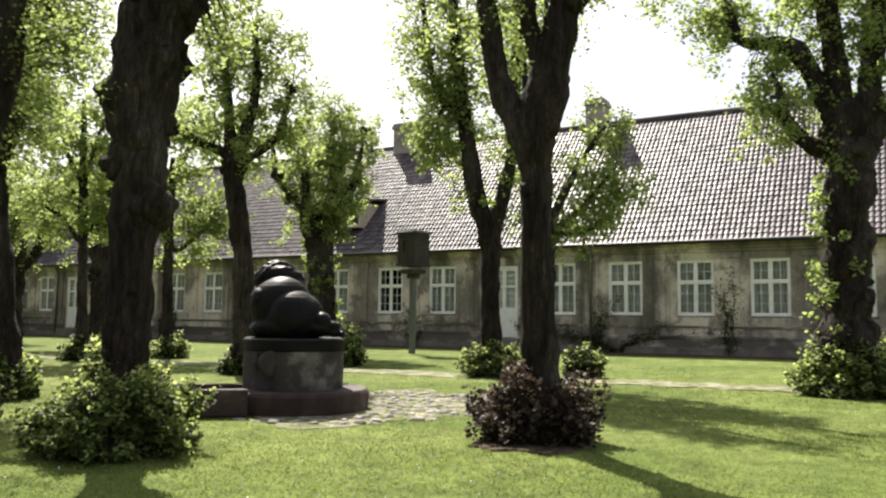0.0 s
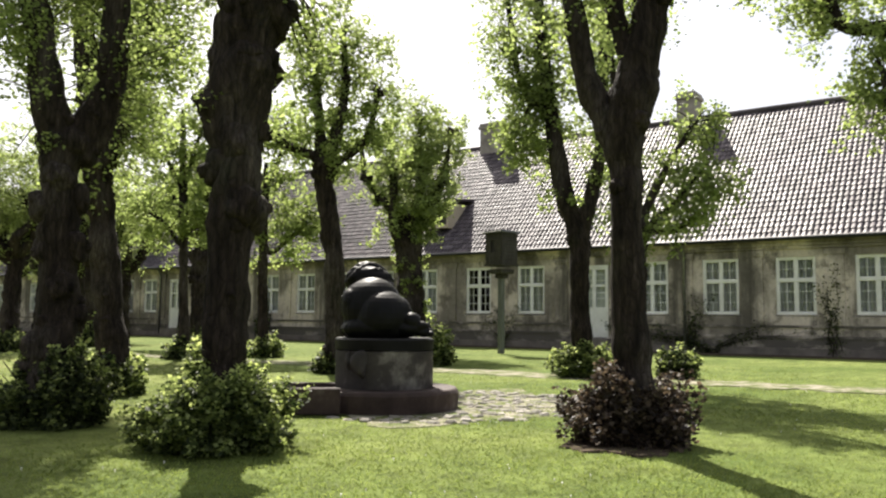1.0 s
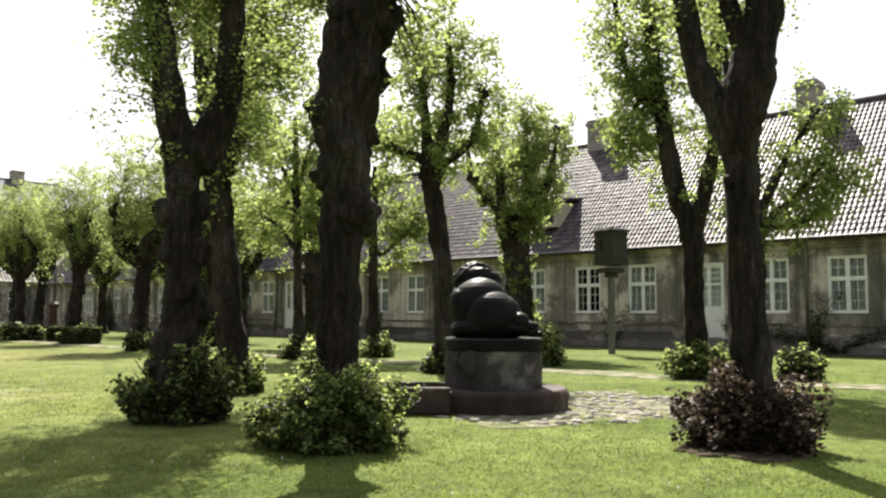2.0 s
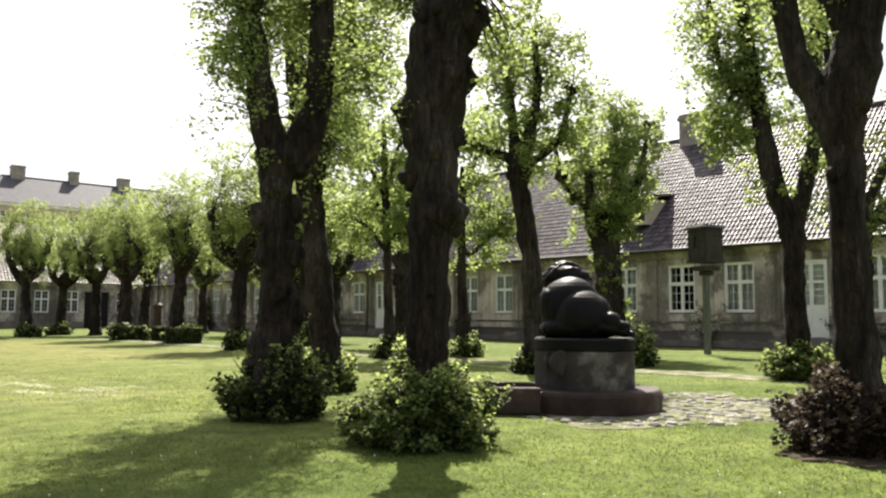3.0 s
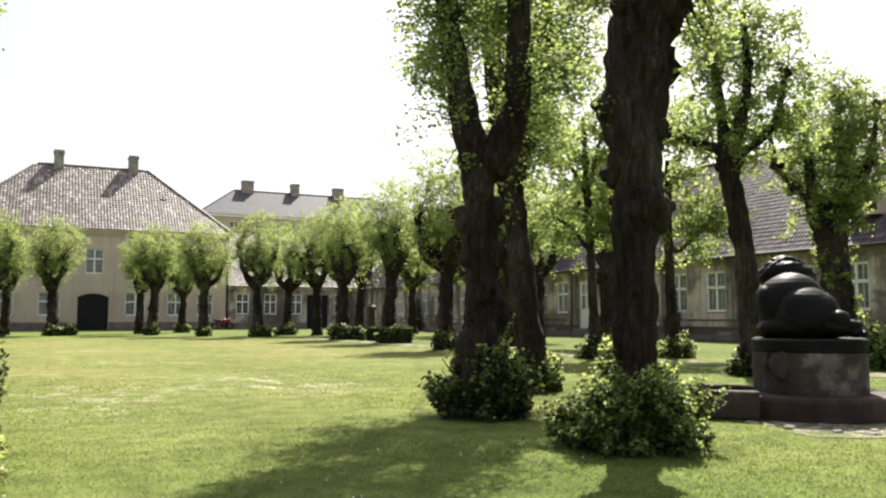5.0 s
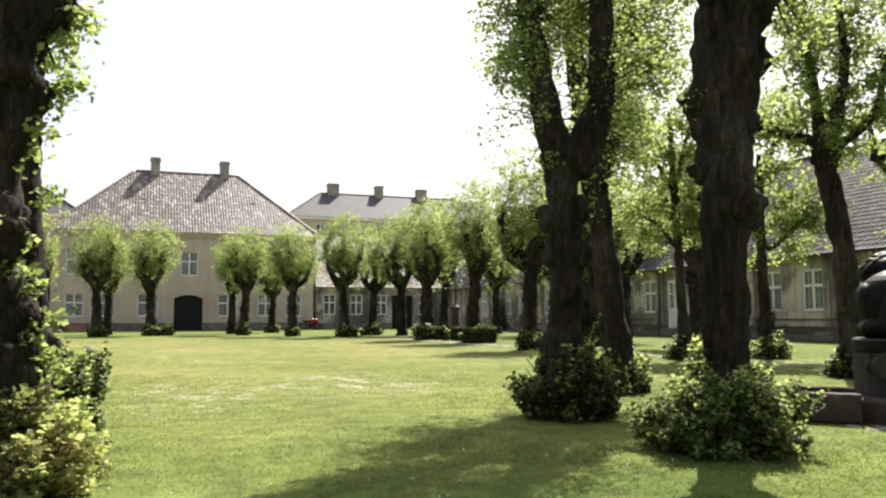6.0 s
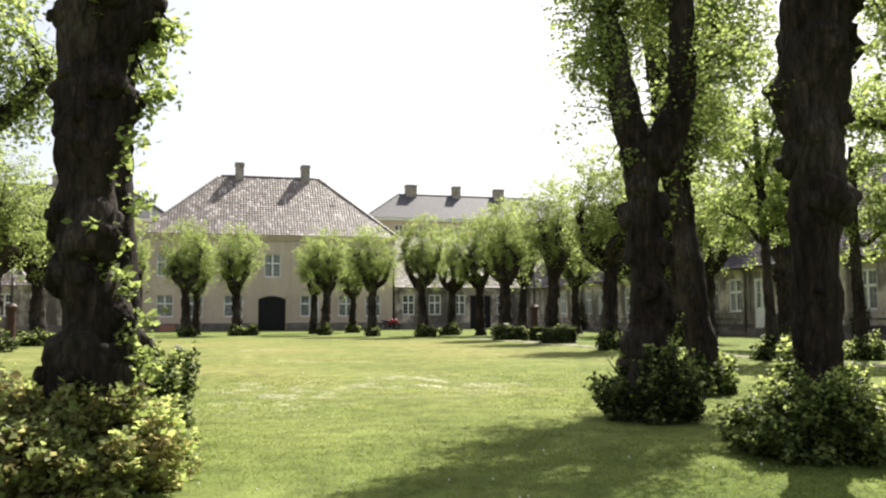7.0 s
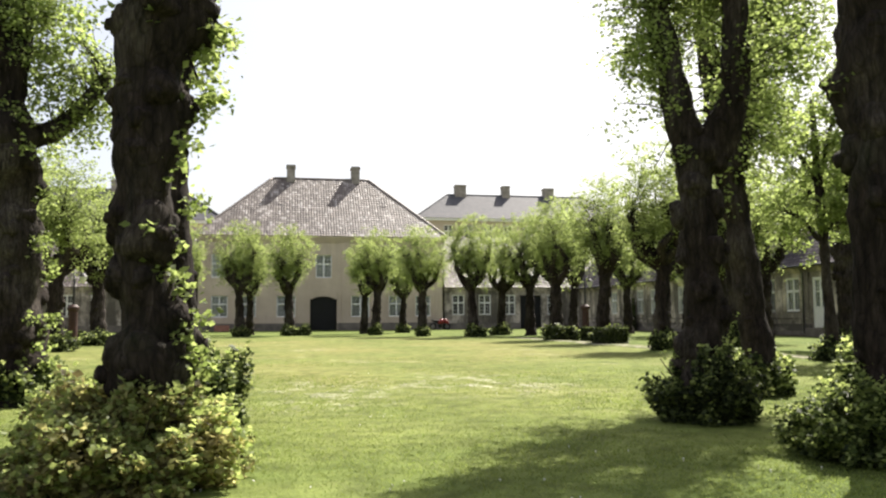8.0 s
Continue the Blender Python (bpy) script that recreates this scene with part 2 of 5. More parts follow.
    M["soil"] = k.color(k.ramp(k.noise(5, 6, 0.7), (0.3, (0.03, 0.022, 0.015)), (0.7, (0.1, 0.078, 0.055)))).bump(k.noise(20, 5), 0.04, 0.8).m
    k = Mat("rust_red_iron", rough=0.6, spec=0.3)
    M["red_iron"] = k.color(k.ramp(k.noise(4, 5), (0.3, (0.032, 0.014, 0.011)), (0.7, (0.06, 0.028, 0.023)))).m
    k = Mat("red_vehicle_paint", rough=0.3, spec=0.5)
    M["red"] = k.color(k.ramp(k.noise(4), (0.3, (0.17, 0.008, 0.014)), (0.7, (0.24, 0.012, 0.02)))).m
    k = Mat("black_rubber", rough=0.8, spec=0.2)
    M["rubber"] = k.color((0.015, 0.015, 0.015)).m
    k = Mat("black_iron", rough=0.5, metal=0.4)
    M["iron"] = k.color(k.ramp(k.noise(8), (0.3, (0.015, 0.015, 0.016)), (0.7, (0.035, 0.035, 0.035)))).m
    k = Mat("frosted_lamp_glass", rough=0.5, spec=0.5)
    M["lampglass"] = k.color((0.6, 0.6, 0.58)).m
    k = Mat("old_brick", rough=0.9, spec=0.2)
    M["brick"] = k.color(k.ramp(k.noise(4, 5), (0.3, (0.26, 0.12, 0.085)), (0.7, (0.4, 0.21, 0.16)))).m
    return M


M = make_materials()


# ---- mesh helpers ----
def mesh_object(name, verts, faces, material, parent=None, smooth=False, label=""):
    me = bpy.data.meshes.new(name)
    me.from_pydata([tuple(v) for v in verts] if not isinstance(verts, list) else verts, [], faces)
    me.materials.append(material)
    if smooth:
        me.shade_smooth()
    ob = new(name, me)
    if parent:
        ob.parent = parent
    if label:
        ob["label"] = label
    return ob


def part(name, bm, material, parent=None, label="", smooth=False):
    me = bpy.data.meshes.new(name)
    bm.to_mesh(me)
    bm.free()
    me.materials.append(material)
    if smooth:
        me.shade_smooth()
    ob = new(name, me)
    if parent:
        ob.parent = parent
    if label:
        ob["label"] = label
    return ob


def thing(name, m, label, category, group="", kind=""):
    ob = new(name)
    ob.matrix_basis = m
    ob.empty_display_size = 0.2
    return tagged(ob, label, category, group, kind)


def box(bm, x0, x1, y0, y1, z0, z1, bevel=0.0):
    made = bmesh.ops.create_cube(bm, size=1.0, matrix=Matrix.Translation(((x0 + x1) / 2, (y0 + y1) / 2, (z0 + z1) / 2))
                                 @ Matrix.Diagonal((x1 - x0, y1 - y0, z1 - z0, 1)))
    if bevel:
        edges = {e for v in made["verts"] for e in v.link_edges}
        bmesh.ops.bevel(bm, geom=list(edges), offset=bevel, segments=1, affect="EDGES")
    return made["verts"]


def boxes(*specs, bevel=0.0):
    bm = bmesh.new()
    for s in specs:
        box(bm, *s, bevel=bevel)
    return bm


def lathe(bm, profile, segments=32, centre=(0, 0, 0)):
    """A turned solid: profile of (radius, z), closed at both ends."""
    rings = []
    for r, z in profile:
        rings.append([bm.verts.new((centre[0] + r * math.cos(2 * math.pi * i / segments), centre[1] + r * math.sin(2 * math.pi * i / segments), centre[2] + z))
                      for i in range(segments)])
    for a, b in zip(rings, rings[1:]):
        for i in range(segments):
            j = (i + 1) % segments
            bm.faces.new((a[i], a[j], b[j], b[i]))
    bm.faces.new(rings[0][::-1])
    bm.faces.new(rings[-1])
    return bm


class Soup:
    """Vertices and faces gathered for one mesh."""

    def __init__(self):
        self.v, self.f = [], []

    def tube(self, pts, radii, seg=8, rough=0.0, lump=3.0, cap=True):
        pts = [Vector(p) for p in pts]
        start = len(self.v)
        side = None
        for i, p in enumerate(pts):
            d = (pts[min(i + 1, len(pts) - 1)] - pts[max(i - 1, 0)]).normalized()
            if side is None:
                side = d.orthogonal().normalized()
            side = (side - d * side.dot(d)).normalized()
            up = d.cross(side)
            for s in range(seg):
                a = 2 * math.pi * s / seg
                n = side * math.cos(a) + up * math.sin(a)
                r = radii[i]
                if rough:
                    q = (p + n * r)
                    r *= 1 + rough * noise.noise(q * lump) + rough * 0.55 * noise.noise(q * 6.5) + rough * 0.2 * noise.noise(Vector((q.x * 15, q.y * 15, q.z * 8)))
                self.v.append(tuple(p + n * r))
        for i in range(len(pts) - 1):
            for s in range(seg):
                a, b = start + i * seg, start + (i + 1) * seg
                self.f.append((a + s, a + (s + 1) % seg, b + (s + 1) % seg, b + s))
        if cap:
            self.f.append(tuple(range(start + (len(pts) - 1) * seg, start + len(pts) * seg)))

    def blob(self, c, r, rough=0.25, rings=7, seg=10, scale=(1, 1, 1)):
        start = len(self.v)
        c = Vector(c)
        for i in range(rings + 1):
            th = math.pi * i / rings
            for s in range(seg):
                n = Vector((math.sin(th) * math.cos(2 * math.pi * s / seg), math.sin(th) * math.sin(2 * math.pi * s / seg), math.cos(th)))
                k = r * (1 + rough * noise.noise((c + n * r) * (1.2 / r)) * 1.5)
                self.v.append((c.x + n.x * k * scale[0], c.y + n.y * k * scale[1], c.z + n.z * k * scale[2]))
        for i in range(rings):
            for s in range(seg):
                a, b = start + i * seg, start + (i + 1) * seg
                self.f.append((a + s, b + s, b + (s + 1) % seg, a + (s + 1) % seg))

    def to(self, name, material, parent=None, smooth=True, label=""):
        return mesh_object(name, self.v, self.f, material, parent, smooth, label)


def curve(pts, n):
    """n points on a smooth line through pts."""
    pts = [Vector(p) for p in pts]
    q = [2 * pts[0] - pts[1]] + pts + [2 * pts[-1] - pts[-2]]
    out = []
    for k in range(n):
        u = k / (n - 1) * (len(pts) - 1)
        i = min(int(u), len(pts) - 2)
        t = u - i
        a, b, c, d = q[i:i + 4]
        out.append(0.5 * (2 * b + (c - a) * t + (2 * a - 5 * b + 4 * c - d) * t * t + (3 * b - a - 3 * c + d) * t ** 3))
    return out


def leaf_mesh(name, centres, size, material, parent, rng, droop=0.3, spread=0.35, label="", flat=0.0):
    """Small folded leaves at the given centres, joined in one mesh."""
    c = np.asarray(centres, float)
    n = len(c)
    a = rng.uniform(0, 2 * np.pi, n)
    z = rng.uniform(-1, 1, n) * 0.8 - droop
    ln = np.stack([np.cos(a), np.sin(a), z], 1)
    ln /= np.linalg.norm(ln, axis=1)[:, None]
    ref = rng.normal(size=(n, 3)) * (1 - flat) + np.array([0, 0, 1.6 * flat])
    w = np.cross(ln, ref)
    w /= np.linalg.norm(w, axis=1)[:, None]
    up = np.cross(ln, w)
    s = size * rng.uniform(1 - spread, 1 + spread, n)[:, None]
    v = np.stack([c - ln * s * 0.55, c + w * s * 0.42 + up * s * 0.14, c + ln * s * 0.6, c - w * s * 0.42 + up * s * 0.14], 1).reshape(-1, 3)
    me = bpy.data.meshes.new(name)
    me.vertices.add(4 * n)
    me.vertices.foreach_set("co", v.ravel())
    tri = (np.arange(n)[:, None] * 4 + np.array([0, 1, 2, 0, 2, 3])).ravel()
    me.loops.add(len(tri))
    me.loops.foreach_set("vertex_index", tri.astype(np.int32))
    me.polygons.add(2 * n)
    me.polygons.foreach_set("loop_start", np.arange(0, 6 * n, 3, dtype=np.int32))
    me.update(calc_edges=True)
    me.materials.append(material)
    ob = new(name, me)
    ob.parent = parent
    if label:
        ob["label"] = label
    return ob


# ---- ground ----
def make_ground():
    ax = [-2500, -600, -150, -60] + [x * 1.0 for x in range(-30, 61)] + [90, 200, 600, 2500]
    ay = [-2500, -600, -150, -50] + [y * 1.0 for y in range(-15, 101)] + [130, 300, 800, 2500]
    verts, faces = [], []
    for y in ay:
        for x in ax:
            near = max(0.0, 1 - max(abs(x - 12), abs(y - 30)) / 60)
            verts.append((x, y, near * 0.03 * noise.noise(Vector((x * 0.3, y * 0.3, 0))) - 0.012))
    n = len(ax)
    for j in range(len(ay) - 1):
        for i in range(n - 1):
            a = j * n + i
            faces.append((a, a + 1, a + n + 1, a + n))
    ob = mesh_object("ground", verts, faces, M["lawn"], smooth=True)
    return tagged(ob, "mown green courtyard lawn with dry yellowish patches", "lawn", kind="structure")


def strip(name, centre, width, material, z, seed, rough=0.25):
    """A flat ribbon of ground with ragged edges."""
    pts = curve(centre, 60)
    v, f = [], []
    for i, p in enumerate(pts):
        d = (pts[min(i + 1, 59)] - pts[max(i - 1, 0)]).normalized()
        s = Vector((d.y, -d.x, 0))
        for side in (-1, 1):
            w = width / 2 * (1 + rough * 2 * noise.noise(Vector((i * 0.83, side * 9 + seed, 0))))
            v.append(tuple(p + s * side * w + Vector((0, 0, z))))
            v.append(tuple(p + s * side * (w + 0.05) + Vector((0, 0, z - 0.06))))
    for i in range(59):
        a, b = i * 4, i * 4 + 4
        f += [(a, b, b + 2, a + 2), (a + 1, b + 1, b, a), (a + 2, b + 2, b + 3, a + 3)]
    return mesh_object(name, v, f, material)


make_ground()
path = strip("footpath", [(15.6, -6, 0), (15.1, 2, 0), (14.5, 8, 0), (13.9, 18, 0), (13.3, 28, 0), (13.0, 44, 0)], 1.25, M["path"], 0.003, 1, 0.5)
tagged(path, "narrow sandy footpath worn through the lawn", "path", kind="structure")
border = strip("wall_border", [(27.9, -22, 0), (27.9, 20, 0), (27.9, 50, 0), (27.9, 76.5, 0)], 1.1, M["soil"], 0.02, 5, 0.1)
tagged(border, "dark bare soil border along the wing wall", "soil", kind="structure")


# ---- buildings ----
CACHE = {}


def shared(key, name, make, material, parent):
    """A part whose mesh is built once and shared by all its repeats."""
    if key not in CACHE:
        me = bpy.data.meshes.new(name)
        bm = make()
        bm.to_mesh(me)
        bm.free()
        me.materials.append(material)
        CACHE[key] = me
    ob = new(name, CACHE[key])
    ob.parent = parent
    return ob


def ring(x0, x1, y0, y1, z0, z1, e):
    """A rectangular frame of width e as one solid."""
    bm = bmesh.new()
    loops = []
    for x in (x0, x1):
        for d in (0, e):
            loops.append([bm.verts.new(p) for p in ((x, y0 + d, z0 + d), (x, y1 - d, z0 + d), (x, y1 - d, z1 - d), (x, y0 + d, z1 - d))])
    fo, fi, bo, bi = loops
    for i in range(4):
        j = (i + 1) % 4
        for a, c in ((fo, fi), (fi, bi), (bi, bo), (bo, fo)):
            bm.faces.new((a[i], a[j], c[j], c[i]))
    bmesh.ops.recalc_face_normals(bm, faces=bm.faces)
    return bm


def drape(w, h):
    n, bm = 28, bmesh.new()
    rows = []
    for i in range(n + 1):
        y = -w / 2 + 0.02 + (w - 0.04) * i / n
        x = 0.09 + 0.018 * math.sin(i * 1.9) + 0.009 * math.sin(i * 4.1)
        rows.append((bm.verts.new((x, y, 0.03)), bm.verts.new((x, y, h - 0.03))))
    for a, c in zip(rows, rows[1:]):
        bm.faces.new((a[0], a[1], c[1], c[0]))
    bmesh.ops.solidify(bm, geom=list(bm.faces), thickness=0.008)
    return bm


def window(parent, name, w, h, material_in, m, rows=(2, 3)):
    """A casement window with a white casing, four casements with glazing bars, and what hangs behind it. Face towards -x, width along y."""
    ob = new(name)
    ob.parent = parent
    ob.matrix_basis = m
    c, k, t = 0.07, (w, h), h * 0.58
    shared(("casing", k), "casing", lambda: ring(-0.05, 0.08, -w / 2, w / 2, 0, h, c), M["white"], ob)
    shared(("mullion", k), "mullion", lambda: boxes((-0.03, 0.07, -0.038, 0.038, c, h - c)), M["white"], ob)
    shared(("sill", w), "window_sill", lambda: boxes((-0.1, 0.02, -w / 2 - 0.06, w / 2 + 0.06, -0.07, -0.003), bevel=0.01), M["white"], ob)
    for s, (y0, y1) in enumerate(((-w / 2 + c, -0.038), (0.038, w / 2 - c))):
        shared(("transom", k, s), "transom", lambda: boxes((-0.03, 0.07, y0, y1, t, t + 0.075)), M["white"], ob)
        for u, ((z0, z1), n) in enumerate((((c, t), rows[1]), ((t + 0.075, h - c), rows[0]))):
            e = 0.035
            shared(("casement", k, s, u), "casement", lambda: ring(-0.01, 0.04, y0, y1, z0, z1, e), M["white"], ob)
            ym = (y0 + y1) / 2
            shared(("upright", k, s, u), "glazing_bar", lambda: boxes((0.0, 0.03, ym - 0.009, ym + 0.009, z0 + e, z1 - e)), M["white"], ob)
            for q in range(1, n):
                z = z0 + (z1 - z0) * q / n
                shared(("bar", k, s, u, q), "glazing_bar", lambda: boxes((0.002, 0.028, y0 + e, y1 - e, z - 0.009, z + 0.009)), M["white"], ob)
            g = shared(("pane", k, s, u), "pane", lambda: boxes((0.014, 0.018, y0 + e, y1 - e, z0 + e, z1 - e)), M["glass"], ob)
            g.visible_shadow = False
    if material_in:
        shared(("drape", k), "curtain", lambda: drape(w, h), material_in, ob)
    return ob


def wall_sheet(openings, y0, y1, z1, depth=0.5, along_x=False, near=0.0):
    """One solid wall from y0 to y1 with rectangular openings (centre, width, sill, top), as one connected mesh."""
    ys = sorted({round(v, 4) for c, w, s, t in openings for v in (c - w / 2, c + w / 2)} | {y0, y1})
    zs = sorted({round(v, 4) for c, w, s, t in openings for v in (s, t)} | {0.0, z1})
    bm, verts = bmesh.new(), {}

    def vert(i, j, k):
        if (i, j, k) not in verts:
            x = near + k * depth
            verts[i, j, k] = bm.verts.new((ys[i], x, zs[j]) if along_x else (x, ys[i], zs[j]))
        return verts[i, j, k]

    def solid(i, j):
        if not (0 <= i < len(ys) - 1 and 0 <= j < len(zs) - 1):
            return False
        y, z = (ys[i] + ys[i + 1]) / 2, (zs[j] + zs[j + 1]) / 2
        return not any(abs(y - c) < w / 2 and s < z < t for c, w, s, t in openings)

    for i in range(len(ys) - 1):
        for j in range(len(zs) - 1):
            if not solid(i, j):
                continue
            for k in (0, 1):
                bm.faces.new((vert(i, j, k), vert(i + 1, j, k), vert(i + 1, j + 1, k), vert(i, j + 1, k)))
            for di, dj, a, c in ((-1, 0, (i, j), (i, j + 1)), (1, 0, (i + 1, j), (i + 1, j + 1)), (0, -1, (i, j), (i + 1, j)), (0, 1, (i, j + 1), (i + 1, j + 1))):
                if not solid(i + di, j + dj):
                    bm.faces.new((vert(*a, 0), vert(*c, 0), vert(*c, 1), vert(*a, 1)))
    bmesh.ops.recalc_face_normals(bm, faces=bm.faces)
    return bm


def tiled(name, parent, origin, along, up, length, slope, material, tile=0.18, row=0.29, keep=None, label=""):
    """Overlapping S-shaped pantiles over one roof slope, joined in one mesh."""
    o, a, u = Vector(origin), Vector(along).normalized(), Vector(up).normalized()
    nrm = a.cross(u)
    if nrm.z < 0:
        nrm = -nrm
    rng = np.random.default_rng(7)
    prof = [(0.0, 0.0), (0.12, 0.028), (0.27, 0.039), (0.6, 0.019), (1.0, 0.0)]
    nc, nr = int(length / tile), int(slope / row)
    v, f = [], []
    O, A, U, N = (np.array(q) for q in (o, a, u, nrm))
    for r in range(nr + 1):
        s0, s1 = r * row - 0.03, min((r + 1) * row + 0.03, slope)
        for c in range(nc):
            mid = (c + 0.5) * tile
            if keep and not keep(mid, s0 + row / 2):
                continue
            b = len(v)
            j = rng.normal(0, 0.006, 4)
            for k, (px, h) in enumerate(prof):
                p = O + A * (c + px) * tile
                lo = p + U * (s0 + j[0]) + N * (h + 0.036 + j[1] * 0.6 + j[2] * (px - 0.5))
                v += [lo, p + U * s1 + N * (h + 0.006 + j[3] * 0.3 * (px - 0.5)), lo, p + U * (s0 + j[0] + 0.004) + N * (h + 0.01)]
            for k in range(4):
                q = b + 4 * k
                f.append((q, q + 4, q + 5, q + 1))
                f.append((q + 2, q + 3, q + 7, q + 6))
    ob = mesh_object(name, [tuple(p) for p in v], f, material, parent, True, label)
    ob["kind"] = "stuff"
    return ob


def chimney(parent, x, y, z0, z1, wx, wy):
    bm = boxes((x - wx / 2, x + wx / 2, y - wy / 2, y + wy / 2, z0, z1 - 0.3), (x - wx / 2 - 0.07, x + wx / 2 + 0.07, y - wy / 2 - 0.07, y + wy / 2 + 0.07, z1 - 0.3, z1 - 0.12),
               (x - wx / 2 - 0.02, x + wx / 2 + 0.02, y - wy / 2 - 0.02, y + wy / 2 + 0.02, z1 - 0.12, z1), bevel=0.02)
    return part("chimney", bm, M["chimney"], parent)


def door(parent, m, w, h):
    ob = new("door")
    ob.parent = parent
    ob.matrix_basis = m
    z = h * 0.42
    part("door_frame", boxes((-0.04, 0.1, -w / 2, -w / 2 + 0.07, 0, h), (-0.04, 0.1, w / 2 - 0.07, w / 2, 0, h), (-0.04, 0.1, -w / 2 + 0.07, w / 2 - 0.07, h - 0.08, h)), M["white"], ob)
    for s in (-1, 1):
        a, b = (0.004, w / 2 - 0.075) if s > 0 else (-w / 2 + 0.075, -0.004)
        bm = boxes((0, 0.05, a, b, 0.02, z), (0, 0.05, a, a + 0.07, z, h - 0.085), (0, 0.05, b - 0.07, b, z, h - 0.085), (0, 0.05, a + 0.07, b - 0.07, h - 0.17, h - 0.085),
                   (0, 0.05, a + 0.07, b - 0.07, h * 0.7, h * 0.7 + 0.09), (-0.012, -0.002, a + 0.07, b - 0.07, 0.15, z - 0.1))
        for k in (0.54, 0.62, 0.79, 0.87):
            box(bm, 0.01, 0.04, a + 0.07, b - 0.07, h * k - 0.012, h * k + 0.012)
        part("door_leaf", bm, M["white"], ob)
        g = part("pane", boxes((0.022, 0.026, a + 0.07, b - 0.07, z, h - 0.17)), M["glass"], ob)
        g.visible_shadow = False
    mesh_object("curtain", [(0.14, -w / 2, z), (0.14, w / 2, z), (0.14, w / 2, h - 0.1), (0.14, -w / 2, h - 0.1)], [(0, 1, 2, 3)], M["curtain"], ob)
    part("doorstep", boxes((-0.55, -0.01, -w / 2 - 0.15, w / 2 + 0.15, -0.5, -0.02), bevel=0.02), M["stone"], ob)
    return ob


def wing(m, y0, y1, windows, dark, doors, label, tiles=True):
    """A long one-storey range; its front faces -x of its own frame."""
    ob = thing("courtyard_wing", m, label, "building")
    W, S, T, E = 1.24, 1.35, 3.26, 3.9
    opens = [(c, W, S, T) for c in windows] + [(c, 1.2, 0.45, 3.2) for c in doors]
    part("wall", wall_sheet(opens, y0, y1, E), M["plaster"], ob, "grey-beige plaster stained black by damp")
    for s in ((11.0, 11.5, y0, y1, 0, E), (0.5, 11.0, y0, y0 + 0.4, 0, E), (0.5, 11.0, y1 - 0.4, y1, 0, E)):
        part("outer_wall", boxes(s), M["plaster"], ob)
    # dark-coloured inner wall and floor imitate the shade behind the windows
    part("room_wall", boxes((4.0, 4.1, y0 + 0.5, y1 - 0.5, 0, E), (0.5, 4.0, y0 + 0.5, y1 - 0.5, 0.2, 0.3)), M["room"], ob, "inner wall coloured dark to look unlit")
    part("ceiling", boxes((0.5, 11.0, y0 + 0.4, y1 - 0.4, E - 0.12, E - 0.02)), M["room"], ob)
    cuts = sorted([(c - 0.75, c + 0.75) for c in doors])
    spans, y = [], y0
    for a, b in cuts:
        spans.append((y, a))
        y = b
    spans.append((y, y1))
    for a, b in spans:
        part("plinth", boxes((-0.07, -0.002, a, b, 0.26, 0.58), (-0.1, -0.002, a, b, 0.58, 0.66)), M["plinth"], ob)
        part("footing", boxes((-0.1, -0.002, a, b, 0, 0.255)), M["stone"], ob, "dark stone footing")
        part("plinth_band", boxes((-0.035, -0.002, a, b, 0.92, 1.0)), M["plinth"], ob)
    part("cornice", boxes((-0.09, -0.002, y0, y1, 3.52, 3.62), (-0.16, -0.002, y0, y1, 3.62, 3.74), (-0.26, -0.002, y0, y1, 3.74, 3.86), bevel=0.012), M["plaster"], ob)
    alls = sorted(list(windows) + list(doors))
    for k, (a, b) in enumerate(zip(alls, alls[1:])):
        if b - a < 3.4:
            c = (a + b) / 2
            wd = 0.2 if k % 2 else 0.27
            part("pilaster", boxes((-0.05, -0.002, c - wd, c + wd, 1.003, 3.3), (-0.085, -0.002, c - wd - 0.06, c + wd + 0.06, 3.3, 3.5), bevel=0.008), M["plaster"], ob)
    for i, c in enumerate(windows):
        window(ob, "window", W, T - S, None if i in dark else M["curtain"], pose(0.1, c, S))
    for c in doors:
        door(ob, pose(0.06, c, 0.45), 1.2, 2.75)
    rise, run = 5.75, 5.8
    sl = math.hypot(rise, run)
    e = Vector((run / sl, 0, rise / sl))
    zo = 3.93
    mesh_object("roof", [(-0.3, y0, zo), (-0.3, y1, zo), (5.5, y0, zo + rise), (5.5, y1, zo + rise), (11.8, y0, zo - 0.2), (11.8, y1, zo - 0.2)],
                [(0, 1, 3, 2), (2, 3, 5, 4), (0, 2, 4), (1, 5, 3)], M["tile"], ob)
    if tiles:
        tiled("roof_tiles", ob, (-0.38, y0, zo - 0.05), (0, 1, 0), e, y1 - y0, sl, M["tile"], label="dark glazed pantiles")
    s = Soup()
    s.tube([(5.5, y0 + (y1 - y0) * i / 60, zo + rise + 0.05) for i in range(61)], [0.13] * 61, 8, 0.15, 6)
    s.to("ridge", M["tile"], ob)
    s = Soup()
    s.tube([(-0.44, y0, zo - 0.08), (-0.44, y1, zo - 0.08)], [0.07, 0.07], 8)
    s.to("gutter", M["iron"], ob)
    return ob


RIGHT_WINDOWS = [-5.9, -3.5, -1.1, 1.3, 3.75, 6.16, 8.61, 11.1, 16.13, 18.64, 21.4, 23.85, 26.3, 28.77, 31.3, 33.8, 36.3, 41.4, 43.7, 46.3, 49.0, 51.7, 54.4, 58.9, 61.4, 64.0, 66.6, 69.2]
east = wing(pose(28.5, 0, 0), -24, 77.0, RIGHT_WINDOWS, (9,), (13.4, 39.0), "long stained plaster wing with white casements and dark pantile roof")
